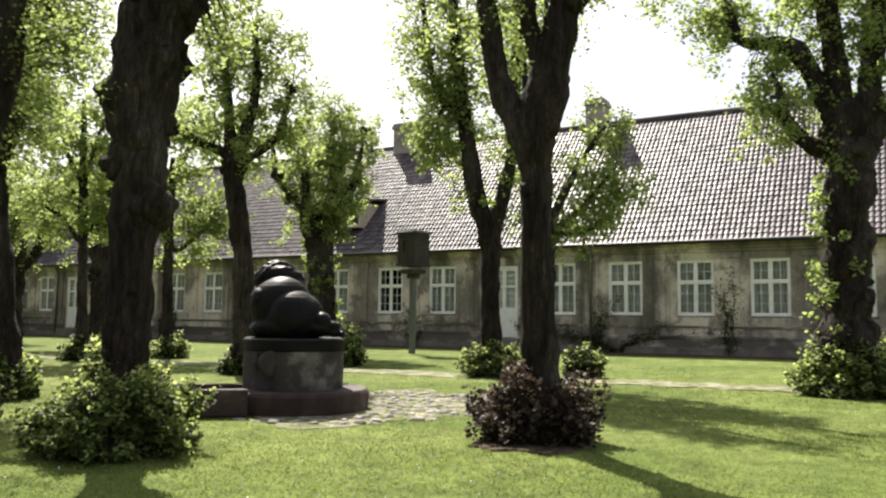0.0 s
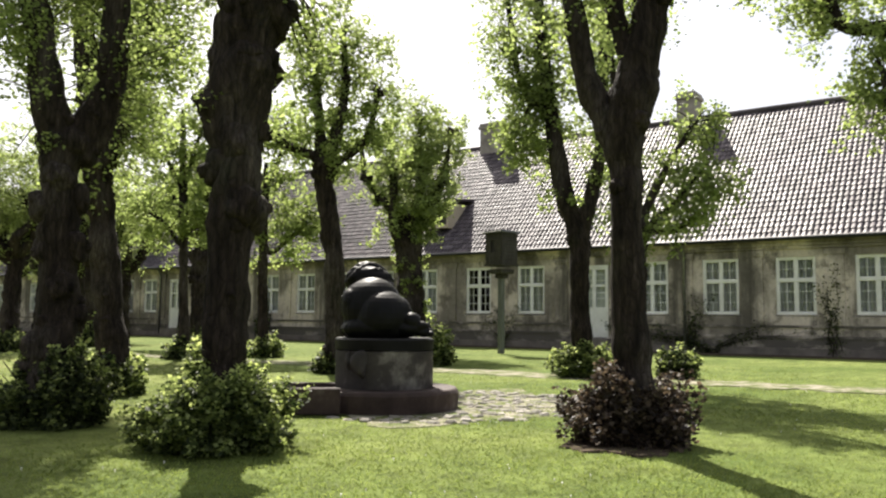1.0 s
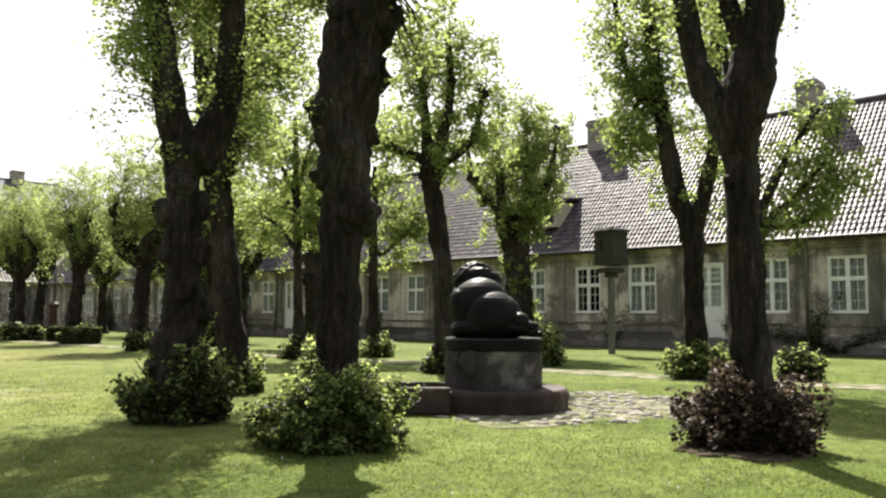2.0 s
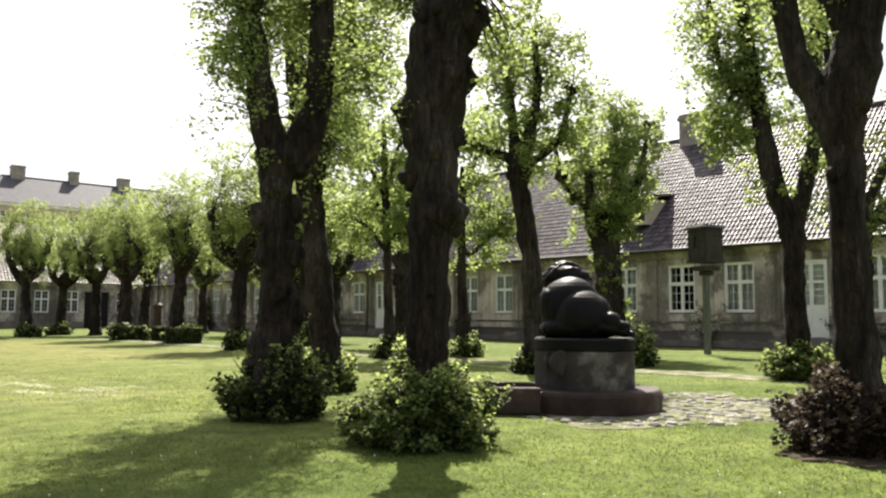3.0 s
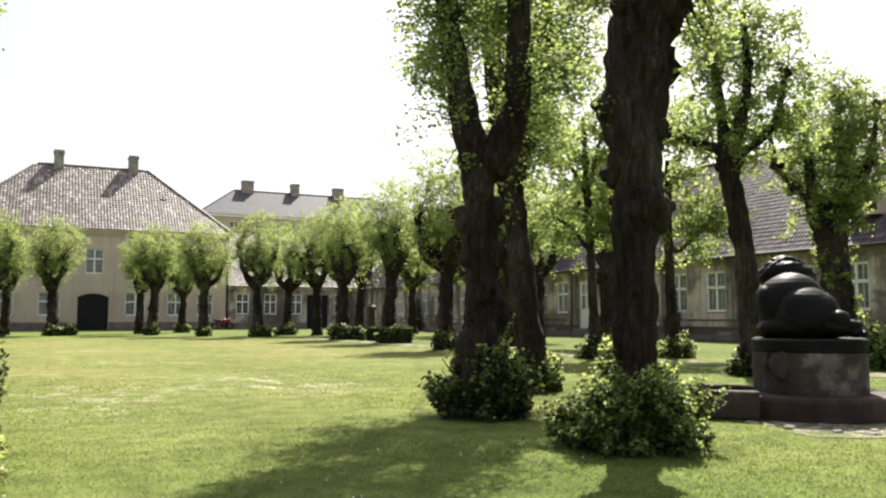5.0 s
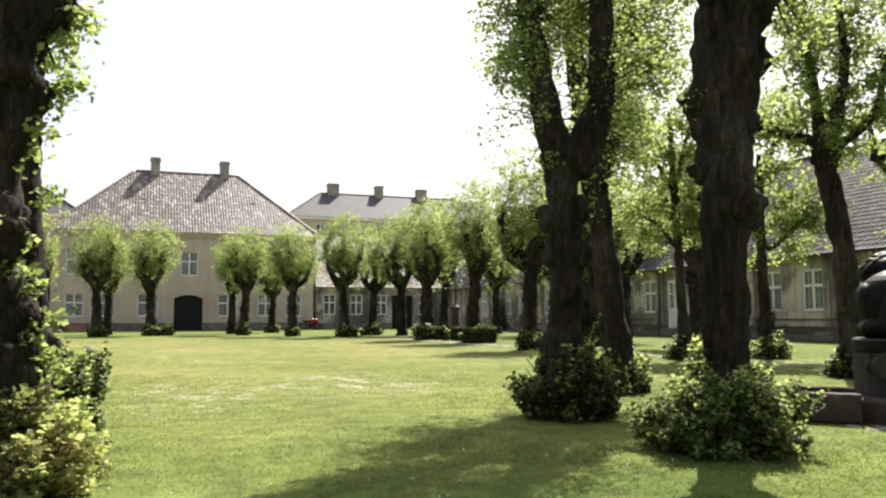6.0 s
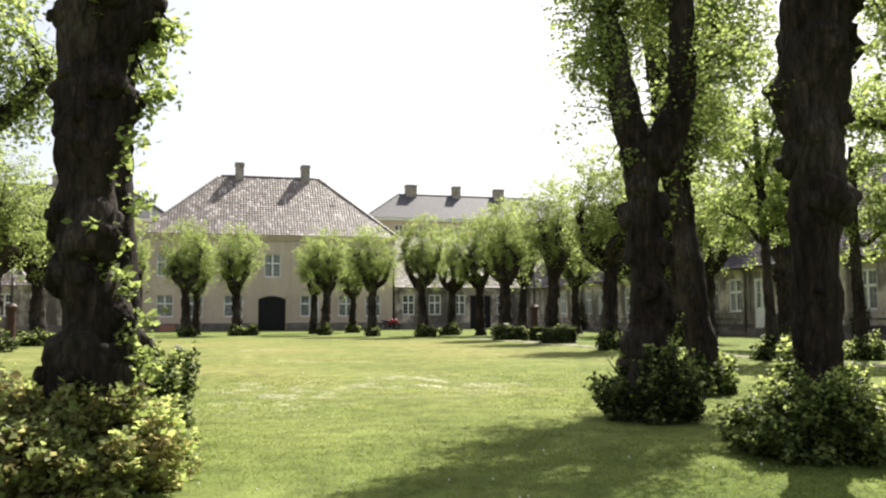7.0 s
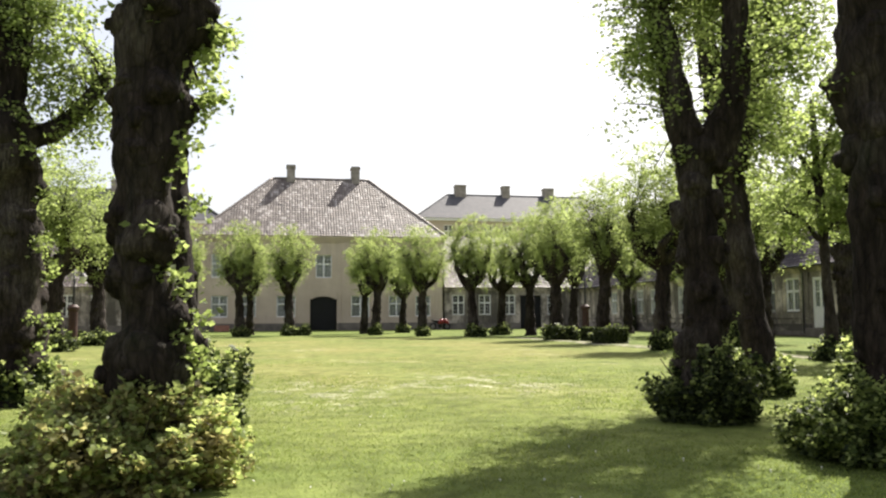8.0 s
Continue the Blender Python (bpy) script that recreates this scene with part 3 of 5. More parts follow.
for y, w in ((11.45, 0.8), (21.3, 1.15), (43.0, 1.1), (63.0, 1.1), (-12.0, 1.0)):
    chimney(east, 5.5, y, 8.9, 10.85, 0.95, w)
for y in (9.85, 40.3, 25.1):
    s = Soup()
    s.tube([(-0.4, y, 3.85), (-0.12, y, 3.45), (-0.12, y, 0.15)], [0.05, 0.05, 0.05], 8)
    s.to("drainpipe", M["zinc"], east)


def dormer(parent, y):
    ob = new("dormer")
    ob.parent = parent
    ob.matrix_basis = pose(0.42, y, 4.8)
    part("dormer_wall", boxes((0, 2.4, -0.75, -0.68, 0.3, 1.45), (0, 2.4, 0.68, 0.75, 0.3, 1.45), (0, 0.08, -0.68, 0.68, 0.3, 0.45), (0, 0.08, -0.68, 0.68, 1.3, 1.45), bevel=0.01), M["ochre"], ob)
    part("hatch", boxes((0.03, 0.07, -0.68, 0.68, 0.45, 1.3), (0.005, 0.03, -0.03, 0.03, 0.45, 1.3)), M["wood"], ob)
    bm = bmesh.new()
    box(bm, -0.25, 3.1, -0.95, 0.95, 1.46, 1.56, bevel=0.01)
    bmesh.ops.rotate(bm, verts=bm.verts, cent=(0, 0, 1.5), matrix=Matrix.Rotation(radians(-7), 3, "Y"))
    part("dormer_roof", bm, M["tile"], ob)


dormer(east, 21.3)
dormer(east, 42.6)
dormer(east, 58.0)

west = wing(pose(-20.6, 52, 0, 0, 0, 180), -25, 76, [y * 2.5 - 22 for y in range(38)], (), (), "long single-storey plaster wing with white windows across the lawn", tiles=False)


def hip_roof(parent, x0, x1, y0, y1, z, rise, material, over=0.4, tiles=None):
    """A hipped roof over a rectangle; the front slope faces -y."""
    run = (y1 - y0) / 2 + over
    a, b, c, d = (x0 - over, y0 - over, z), (x1 + over, y0 - over, z), (x1 + over, y1 + over, z), (x0 - over, y1 + over, z)
    e, f = (x0 - over + run, (y0 + y1) / 2, z + rise), (x1 + over - run, (y0 + y1) / 2, z + rise)
    mesh_object("roof", [a, b, c, d, e, f], [(0, 1, 5, 4), (1, 2, 5), (2, 3, 4, 5), (3, 0, 4), (0, 3, 2, 1)], material, parent)
    L, S = x1 - x0 + 2 * over, math.hypot(run, rise)
    if tiles:
        tiled("roof_tiles", parent, (a[0], a[1], z), (1, 0, 0), (0, run / S, rise / S), L, S, material, tiles, 0.36,
              keep=lambda u, s: run * s / S - 0.1 < u < L - run * s / S + 0.1)
    s = Soup()
    for p, q in ((a, e), (b, f), (e, f)):
        s.tube([Vector(p).lerp(Vector(q), i / 20) for i in range(21)], [0.13] * 21, 6, 0.15, 5)
    s.to("ridge", material, parent)


def main_house():
    ob = thing("gate_house", pose(0, 77, 0), "two-storey ochre plaster gatehouse with hipped tile roof and black gate", "building")
    x0, x1, E, G = -7.4, 15.3, 8.85, 3.95
    offs = (-9.45, -6.9, -3.45, 3.45, 6.9, 9.45)
    low = [(G + o, 1.75 if abs(o) == 3.45 else 1.5, 1.27, 3.27) for o in offs]
    top = [(G + o, 1.5, 4.92, 7.1) for o in offs] + [(G, 1.5, 4.92, 7.1)]
    part("wall", wall_sheet(low + top + [(G, 2.5, 0.0, 3.2)], x0, x1, E, along_x=True), M["ochre"], ob, "ochre plaster")
    bm = bmesh.new()
    # segmental arch over the gateway
    n = 10
    for i in range(n):
        u0, u1 = -1 + 2 * i / n, -1 + 2 * (i + 1) / n
        um = (u0 + u1) / 2
        box(bm, G + 1.25 * u0, G + 1.25 * u1, 0.0, 0.5, 3.2 - 0.32 * um * um - 0.001, 3.199)
    part("arch", bm, M["ochre"], ob)
    for s in ((x0, x0 + 0.5, 0.5, 12.5, 0, E), (x1 - 0.5, x1, 0.5, 12.5, 0, E), (x0, x1, 12.5, 13, 0, E)):
        part("outer_wall", boxes(s), M["ochre"], ob)
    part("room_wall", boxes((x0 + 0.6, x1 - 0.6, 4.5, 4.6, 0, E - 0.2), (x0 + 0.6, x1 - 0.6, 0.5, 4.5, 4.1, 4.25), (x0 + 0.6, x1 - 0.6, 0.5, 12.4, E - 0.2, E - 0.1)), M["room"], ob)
    part("plinth", boxes((x0, G - 1.3, -0.08, -0.002, 0, 0.7), (G + 1.3, x1, -0.08, -0.002, 0, 0.7)), M["stone"], ob)
    part("cornice", boxes((x0 - 0.1, x1 + 0.1, -0.1, -0.002, E - 0.55, E - 0.4), (x0 - 0.2, x1 + 0.2, -0.22, -0.002, E - 0.4, E - 0.2), (x0 - 0.3, x1 + 0.3, -0.36, -0.002, E - 0.2, E)), M["ochre"], ob)
    for a in (x0 + 0.35, G - 2.05, G + 2.05, x1 - 0.35):
        part("pilaster", boxes((a - 0.35, a + 0.35, -0.07, -0.002, 0.71, E - 0.56)), M["ochre"], ob)
    gate = new("gate")
    gate.parent = ob
    for s in (-1, 1):
        bm = boxes((min(G, G + s * 1.24), max(G, G + s * 1.24), 0.3, 0.38, 0.03, 3.19))
        for k in range(1, 5):
            c = G + s * 0.25 * k
            box(bm, c - 0.1, c + 0.1, 0.285, 0.3, 0.1, 2.8)
        part("gate_leaf", bm, M["gate"], gate)
    for c, w, s, t in low + top:
        window(ob, "window", w, t - s, M["curtain"], pose(c, 0.12, s, 0, 0, 90))
        part("window_surround", boxes((c - w / 2 - 0.16, c - w / 2, -0.04, -0.002, s - 0.1, t + 0.14), (c + w / 2, c + w / 2 + 0.16, -0.04, -0.002, s - 0.1, t + 0.14), (c - w / 2, c + w / 2, -0.04, -0.002, t, t + 0.14)), M["ochre"], ob)
    hip_roof(ob, x0, x1, 0, 13, E, 6.55, M["tile_far"], 0.45, 0.26)
    for x in (0.9, 7.45):
        chimney(ob, x, 6.5, 14.3, 16.75, 0.85, 1.1)
    for u in (-0.3, 9.6):
        part("roof_hatch", boxes((u, u + 0.5, 3.0, 3.3, 11.95, 12.22)), M["slate"], ob)
    s = Soup()
    s.tube([(x1 + 0.12, -0.12, E - 0.1), (x1 + 0.12, -0.12, 0.1)], [0.06, 0.06], 8)
    s.to("drainpipe", M["iron"], ob)
    return ob


main_house()


def low_range(x0, x1, wins, gate_x, name_label):
    ob = thing("low_range", pose(0, 77.3, 0), name_label, "building")
    opens = [(c, 1.2, 1.4, 3.35) for c in wins] + ([(gate_x, 2.2, 0.0, 3.3)] if gate_x else [])
    part("wall", wall_sheet(opens, x0, x1, 4.05, along_x=True), M["plaster"], ob)
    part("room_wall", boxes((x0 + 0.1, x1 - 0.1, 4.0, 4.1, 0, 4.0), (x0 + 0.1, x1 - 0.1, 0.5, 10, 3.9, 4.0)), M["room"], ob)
    part("plinth", boxes((x0, gate_x - 1.15 if gate_x else x1, -0.07, -0.002, 0, 0.6)), M["stone"], ob)
    part("cornice", boxes((x0, x1, -0.2, -0.002, 3.75, 4.02)), M["plaster"], ob)
    for c in wins:
        window(ob, "window", 1.2, 1.95, None, pose(c, 0.1, 1.4, 0, 0, 90))
    if gate_x:
        part("gate", boxes((gate_x - 1.1, gate_x + 1.1, 0.3, 0.4, 0.02, 3.29)), M["gate"], ob)
    mesh_object("roof", [(x0, -0.4, 4.1), (x1, -0.4, 4.1), (x1, 5.4, 9.6), (x0, 5.4, 9.6), (x0, 11, 4.1), (x1, 11, 4.1)], [(0, 1, 2, 3), (3, 2, 5, 4)], M["tile_far"], ob)
    sl = math.hypot(5.8, 5.5)
    tiled("roof_tiles", ob, (x0, -0.45, 4.06), (1, 0, 0), (0, 5.8 / sl, 5.5 / sl), x1 - x0, sl, M["tile_far"], 0.26, 0.36)
    return ob


low_range(15.5, 33.9, [16.95, 19.6, 22.1, 26.6, 30.5], 24.3, "low plaster range with pale tiled roof and white windows")
low_range(-26.0, -7.6, [-24, -21.4, -18.6, -16, -13.2, -10.4], None, "low plaster range with pale tiled roof beside the gatehouse")


def far_block(x0, x1, y0, y1, E, rise, chims, label):
    ob = thing("town_house", pose(0, 0, 0), label, "building")
    n = int((x1 - x0) / 3)
    wins = [x0 + 1.5 + 3 * i for i in range(n)]
    part("wall", wall_sheet([(c, 1.3, E - 3.2, E - 1.0) for c in wins], x0, x1, E, along_x=True, near=y0), M["ochre"], ob)
    for s in ((x0, x1, y1 - 0.5, y1, 0, E), (x0, x0 + 0.5, y0 + 0.5, y1 - 0.5, 0, E), (x1 - 0.5, x1, y0 + 0.5, y1 - 0.5, 0, E)):
        part("outer_wall", boxes(s), M["ochre"], ob)
    part("room_wall", boxes((x0 + 0.5, x1 - 0.5, y0 + 2, y0 + 2.1, E - 4, E)), M["room"], ob)
    for c in wins:
        window(ob, "window", 1.3, 2.2, None, pose(c, y0 + 0.1, E - 3.2, 0, 0, 90))
    part("cornice", boxes((x0 - 0.3, x1 + 0.3, y0 - 0.35, y0 - 0.002, E - 0.4, E - 0.01)), M["white"], ob)
    hip_roof(ob, x0, x1, y0, y1, E, rise, M["slate"], 0.5)
    for x, z, w in chims:
        chimney(ob, x, (y0 + y1) / 2, E + rise - 0.6, z, w, 1.2)
    return ob


far_block(19.3, 52.0, 115.0, 126.0, 15.6, 4.3, [(26.8, 21.4, 1.7), (34.0, 21.4, 1.2), (40.9, 21.2, 1.6)], "tall pale town house with grey slate hipped roof behind the range")
far_block(-34.0, -7.0, 100.0, 110.0, 12.9, 4.2, [(-12.7, 18.3, 1.0), (-20.0, 18.3, 1.0)], "distant house with grey slate hipped roof")


# ---- fountain ----
def fountain():
    c = (7.97, 6.62)
    ang = math.degrees(math.atan2(0.77, -0.64))
    ob = thing("fountain", pose(c[0], c[1], 0, 0, 0, ang), "dark weathered granite fountain with round pedestal and trough", "fountain")
    part("base_disc", lathe(bmesh.new(), [(0.93, 0), (0.94, 0.2), (0.92, 0.235), (0.9, 0.25)], 56), M["red_granite"], ob)
    bm = bmesh.new()
    lathe(bm, [(0.615, 0.251), (0.615, 0.7), (0.6, 0.71)], 56)
    part("pedestal", bm, M["granite"], ob, "mottled dark granite drum")
    part("plinth", lathe(bmesh.new(), [(0.6, 0.711), (0.622, 0.722), (0.622, 0.84), (0.6, 0.86)], 56), M["bronze"], ob, "dark bronze plinth ring")
    s = Soup()
    s.blob((0.27, 0.55, 0.56), 0.12, 0.5, 12, 16, (0.9, 0.4, 1.2))
    s.blob((0.42, 0.44, 0.6), 0.09, 0.5, 12, 16, (0.7, 0.5, 1.1))
    s.to("relief", M["granite"], ob, label="worn carved relief")
    part("trough", boxes((0.5, 1.6, 0.02, 0.14, 0, 0.3), (0.5, 1.6, 0.82, 0.94, 0, 0.3), (1.6, 1.72, 0.02, 0.94, 0, 0.3), (0.5, 1.6, 0.14, 0.82, 0, 0.08), bevel=0.012), M["red_granite"], ob, "long reddish-dark stone trough")
    s = Soup()
    # bowed back, haunch and thighs, and the drawn-up leg
    for p, r, q, e in (((0.16, -0.02, 1.2), 0.4, (1.0, 0.78, 1.0), 0.04), ((0.03, 0.11, 1.09), 0.35, (0.98, 0.92, 1.02), 0.05), ((0.42, 0.02, 1.3), 0.16, (0.85, 1.1, 1.1), 0.05),
                       ((0.1, 0.02, 0.96), 0.42, (1.08, 0.9, 0.45), 0.03), ((0.36, 0.02, 1.04), 0.2, (0.85, 0.9, 1.3), 0.05), ((-0.16, 0.06, 1.12), 0.2, (0.9, 1.2, 1.3), 0.05),
                       ((-0.32, 0.22, 1.06), 0.115, (1.1, 1.0, 1.0), 0.06), ((-0.27, 0.2, 0.96), 0.14, (1.3, 1.0, 0.75), 0.06), ((-0.44, 0.23, 1.0), 0.08, (1.4, 1.0, 0.8), 0.05),
                       ((-0.48, 0.22, 0.92), 0.075, (1.4, 1.1, 0.8), 0.05)):
        s.blob(p, r, e, 16, 26, q)
    s.tube(curve([(0.46, 0.1, 1.34), (0.53, 0.12, 1.16), (0.5, 0.14, 0.98), (0.42, 0.16, 0.88)], 12), [0.1 - 0.0025 * i for i in range(12)], 12)
    for i in range(4):
        s.blob((-0.53 - 0.012 * i, 0.15 + 0.05 * i, 1.01 - 0.035 * i), 0.036, 0.05, 8, 10, (1.3, 1.0, 1.0))
    # heavy wavy hair bowed forward, behind the back
    s.blob((0.22, -0.26, 1.58), 0.24, 0.1, 14, 22, (1.25, 0.8, 0.8))
    for i in range(13):
        v = i / 12
        y0, z0 = -0.46 + 0.3 * v, 1.66 + 0.13 * math.sin(math.pi * (0.15 + 0.7 * v))
        line = [(0.5 - 0.074 * q, y0 + 0.03 * math.sin(q * 1.9 + i), z0 - 0.012 * (q - 3.6) ** 2 + 0.022 * math.sin(q * 2.1 + i * 1.3)) for q in range(9)]
        s.tube(curve(line, 24), [0.03 + 0.011 * math.sin(k * 0.8 + i * 2) for k in range(24)], 8)
    st = s.to("statue", M["bronze"])
    st.matrix_basis = pose(c[0], c[1], 0.012, 0, 0, ang)
    md = st.modifiers.new("merge", "REMESH")
    md.mode, md.voxel_size, md.use_smooth_shade = "VOXEL", 0.01, True
    sm = st.modifiers.new("soft", "SMOOTH")
    sm.iterations = 2
    tagged(st, "dark bronze crouching statue on the round pedestal", "statue")


fountain()


# ---- bird house ----
def bird_house():
    ob = thing("bird_house", pose(22.75, 13.98, 0, 0, 0, -14) @ Matrix.Diagonal((0.86, 0.86, 1, 1)), "weathered wooden dovecote on a mossy green post", "bird house")
    part("post", boxes((-0.1, 0.1, -0.1, 0.1, 0, 2.75), bevel=0.012), M["post"], ob)
    for z in (2.45, 2.6):
        w = 0.18 + (z - 2.45) * 1.2
        part("bracket", boxes((-w, w, -w, w, z, z + 0.14), bevel=0.02), M["wood"], ob)
    part("floor", boxes((-0.48, 0.48, -0.48, 0.48, 2.85, 2.91)), M["wood"], ob)
    for s in range(4):
        bm = bmesh.new()
        for k in range(8):
            z = 2.915 + k * 0.125
            if s == 3 and k in (3, 4, 5):
                box(bm, -0.42, -0.12, -0.445, -0.42, z, z + 0.12, bevel=0.006)
                box(bm, 0.1, 0.42, -0.445, -0.42, z, z + 0.12, bevel=0.006)
            else:
                box(bm, -0.42, 0.42, -0.445 - 0.006 * (k % 2), -0.42, z, z + 0.12, bevel=0.006)
        bmesh.ops.rotate(bm, verts=bm.verts, cent=(0, 0, 0), matrix=Matrix.Rotation(radians(90 * s), 3, "Z"))
        part("side", bm, M["wood"], ob)
    # added dark block fills the hollow, so the entrance hole looks shaded
    part("inner_box", boxes((-0.36, 0.36, -0.36, 0.36, 2.92, 3.91)), M["room"], ob, "dark block in place of the shaded hollow")
    part("roof", boxes((-0.53, 0.53, -0.53, 0.53, 3.925, 3.96), (-0.5, 0.5, -0.5, 0.5, 3.96, 4.0), bevel=0.008), M["zinc"], ob, "zinc-covered flat roof")


bird_house()


# ---- trees ----
def bark_tube(soup, pts, radii, n, seg, rough, burls, rng):
    c = curve(pts, n)
    r = np.interp(np.linspace(0, len(pts) - 1, n), range(len(pts)), radii)
    if seg > 14:
        r = [q * (1 + 0.11 * noise.noise(Vector((burls * 3.1, pts[-1][1] * 5, p.z * 2.4))) + 0.07 * noise.noise(Vector((burls, 0.3, p.z * 6)))) for q, p in zip(r, c)]
    soup.tube(c, r, seg, rough, 2.6)
    for _ in range(burls * 2):
        i = rng.integers(int(n * 0.15), n - 1)
        a = rng.uniform(0, 2 * math.pi)
        off = Vector((math.cos(a), math.sin(a), 0)) * r[i] * 0.82
        soup.blob(c[i] + off, r[i] * rng.uniform(0.16, 0.5), 0.4, 8, 12)
    return c


def clumps(balls, base, density, limb_points, rng, seed):
    """Leaf centres in small clumps that fill rounded masses of a crown, with gaps, and a twig from the nearest limb to each clump."""
    d = math.hypot(*base)
    side, ahead = np.array([base[1] / d, -base[0] / d, 0]), np.array([base[0] / d, base[1] / d, 0])
    wood = np.array([list(p) for p, _ in limb_points])
    leaves, twigs = [], []
    for u, v, z, ru, rz in balls:
        n = int(110 * density * (ru * ru * rz) ** 0.67)
        q = rng.normal(size=(n, 3))
        q /= np.linalg.norm(q, axis=1)[:, None]
        q *= (rng.uniform(0, 1, n) ** 0.42)[:, None]
        for p in q:
            w = side * (u + p[0] * ru) + ahead * (v + p[1] * ru) + np.array([0, 0, z + p[2] * rz])
            f = 1 + 0.3 * noise.noise(Vector(w * 1.4) + Vector((seed, 0, 0)))
            if noise.noise(Vector(w * 1.1) + Vector((0, seed, 0))) < -0.32:
                continue
            w = side * (u + p[0] * ru * f) + ahead * (v + p[1] * ru * f) + np.array([0, 0, z + p[2] * rz * f])
            k = rng.integers(14, 38)
            spread = 0.055 + 0.035 * min(ru, 1.4)
            leaves.append(w[None] + rng.normal(0, spread, (k, 3)) * np.array([1, 1, 0.8]))
            near = wood[np.argmin(((wood - w) ** 2).sum(1))]
            if ((near - w) ** 2).sum() < 2.2:
                mid = (near + w) / 2 + rng.normal(0, 0.05, 3)
                twigs.append((Vector(near), Vector(mid), Vector(w)))
    return np.concatenate(leaves), twigs


def sprigs(points, count, reach, per, scatter, rng, up=0.35, start=0.32):
    """Leaf centres on short shoots that start from the given branch points, and the shoots."""
    leaves, shoots = [], []
    for _ in range(count):
        p, out = points[rng.integers(len(points))]
        d = Vector(rng.normal(size=3)) + out * 0.8 + Vector((0, 0, up))
        d.normalize()
        ln = reach * rng.uniform(0.35, 1.0)
        e = p + d * ln
        shoots.append((p, p + d * ln * 0.5 + Vector((0, 0, 0.04)), e))
        k = rng.integers(max(2, per - 4), per + 5)
        u = start + (1.12 - start) * rng.beta(2.2, 1.1, k)
        q = np.array(p)[None] + np.array(d)[None] * ln * u[:, None] + rng.normal(0, scatter, (k, 3))
        leaves.append(q)
    return np.concatenate(leaves), shoots


def tree(base, trunk, radii, limbs=(), auto=0, shoot_side=None, shoot_fan=0.8, shoot_low=0.2, shoot_high=1.0, seed=1, seg=26, count=500, reach=0.7, per=14, scatter=0.1, leaf=0.09, material="leaf", burls=8,
         shoots_on_trunk=0, label="", knobs=(), crown_low=0.3, spread=0.55, rise=2.4, group="courtyard lime trees", rough=0.3, balls=(), density=1.0, club=0.0, own=False):
    rng = np.random.default_rng(seed)
    ob = thing("lime_tree", pose(base[0], base[1], 0), label, "tree", group)
    s = Soup()
    foot = [(trunk[0][0], trunk[0][1], -0.1)] + list(trunk)
    rad = [radii[0] * 1.25] + list(radii)
    n = max(14, int(foot[-1][2] * 14)) if seg > 10 else 12
    c = bark_tube(s, foot, rad, n, seg, rough, burls, rng)
    levels = [p[2] for p in foot]
    for a, z, size in knobs:
        out = Vector((math.cos(radians(a)), math.sin(radians(a)), 0))
        mid = Vector([np.interp(z, levels, [p[q] for p in foot]) for q in range(2)] + [z]) + out * np.interp(z, levels, rad) * 0.66
        s.blob(mid, size * 1.4, 0.25, 14, 20, (1, 1, 1.2))
        for _ in range(6):
            d = Vector(rng.normal(size=3)).normalized() + out * 0.5
            s.blob(mid + d * size * 0.9, size * rng.uniform(0.3, 0.6), 0.3, 8, 12)
    s.blob(c[-1] - Vector((0, 0, rad[-1] * 0.15)), rad[-1] * 1.02, 0.25, 10, max(10, seg // 2))
    s.to("trunk", M["bark"], ob)
    top, rt = c[-1], rad[-1]
    lines = [(list(map(Vector, l)), r) for l, r in limbs]
    for i in range(auto):
        a = 2 * math.pi * (i + rng.uniform(-0.3, 0.3)) / auto
        k = spread * rng.uniform(0.6, 1.2)
        h = rise * rng.uniform(0.75, 1.15)
        d = Vector((math.cos(a), math.sin(a), 0))
        st = c[-1] + d * rt * 0.3 - Vector((0, 0, rng.uniform(0.0, 0.4)))
        lines.append(([st, st + d * k * 0.7 + Vector((0, 0, h * 0.25)), st + d * k + Vector((0, 0, h * 0.62)), st + d * k * 1.15 + Vector((0, 0, h))],
                      [rt * 0.5, rt * 0.42, rt * 0.3, rt * 0.14]))
    pts = []
    for l, r in lines:
        s = Soup()
        lc = bark_tube(s, [top.lerp(l[0], 0.25) - Vector((0, 0, 0.12))] + l if not (auto or own) else l, ([r[0] * 1.2] + list(r)) if not (auto or own) else r, 18 if seg > 10 else 9, max(6, seg * 2 // 3), rough, max(0, burls // 3), rng)
        if club:
            for q in (0.55, 0.8, 1.0):
                e = lc[int((len(lc) - 1) * q)]
                for _ in range(3):
                    s.blob(e + Vector(rng.normal(0, club * 0.4, 3)), club * rng.uniform(0.6, 1.0), 0.4, 6, 8)
        s.to("limb", M["bark"], ob)
        for i in range(int(len(lc) * crown_low), len(lc)):
            out = Vector((lc[i].x - top.x, lc[i].y - top.y, 0))
            entry = (lc[i], out.normalized() * 0.6 if out.length > 0.05 else Vector((0, 0, 0)))
            pts += [entry] * (3 if i > len(lc) * 0.75 else 2 if i > len(lc) * 0.5 else 1)
    if not pts:
        for i in range(int(n * 0.72), n):
            pts.append((c[i], Vector((0, 0, 0))))
    lv, sh = sprigs(pts, count, reach, int(per * 3.0), scatter * 0.85, rng, start=0.5 if seg <= 10 else 0.4)
    if balls:
        more, twigs = clumps(balls, base, density, pts, rng, seed)
        lv, sh = np.concatenate([lv, more]), sh + twigs
    rr = np.interp(np.linspace(0, len(rad) - 1, n), range(len(rad)), rad)
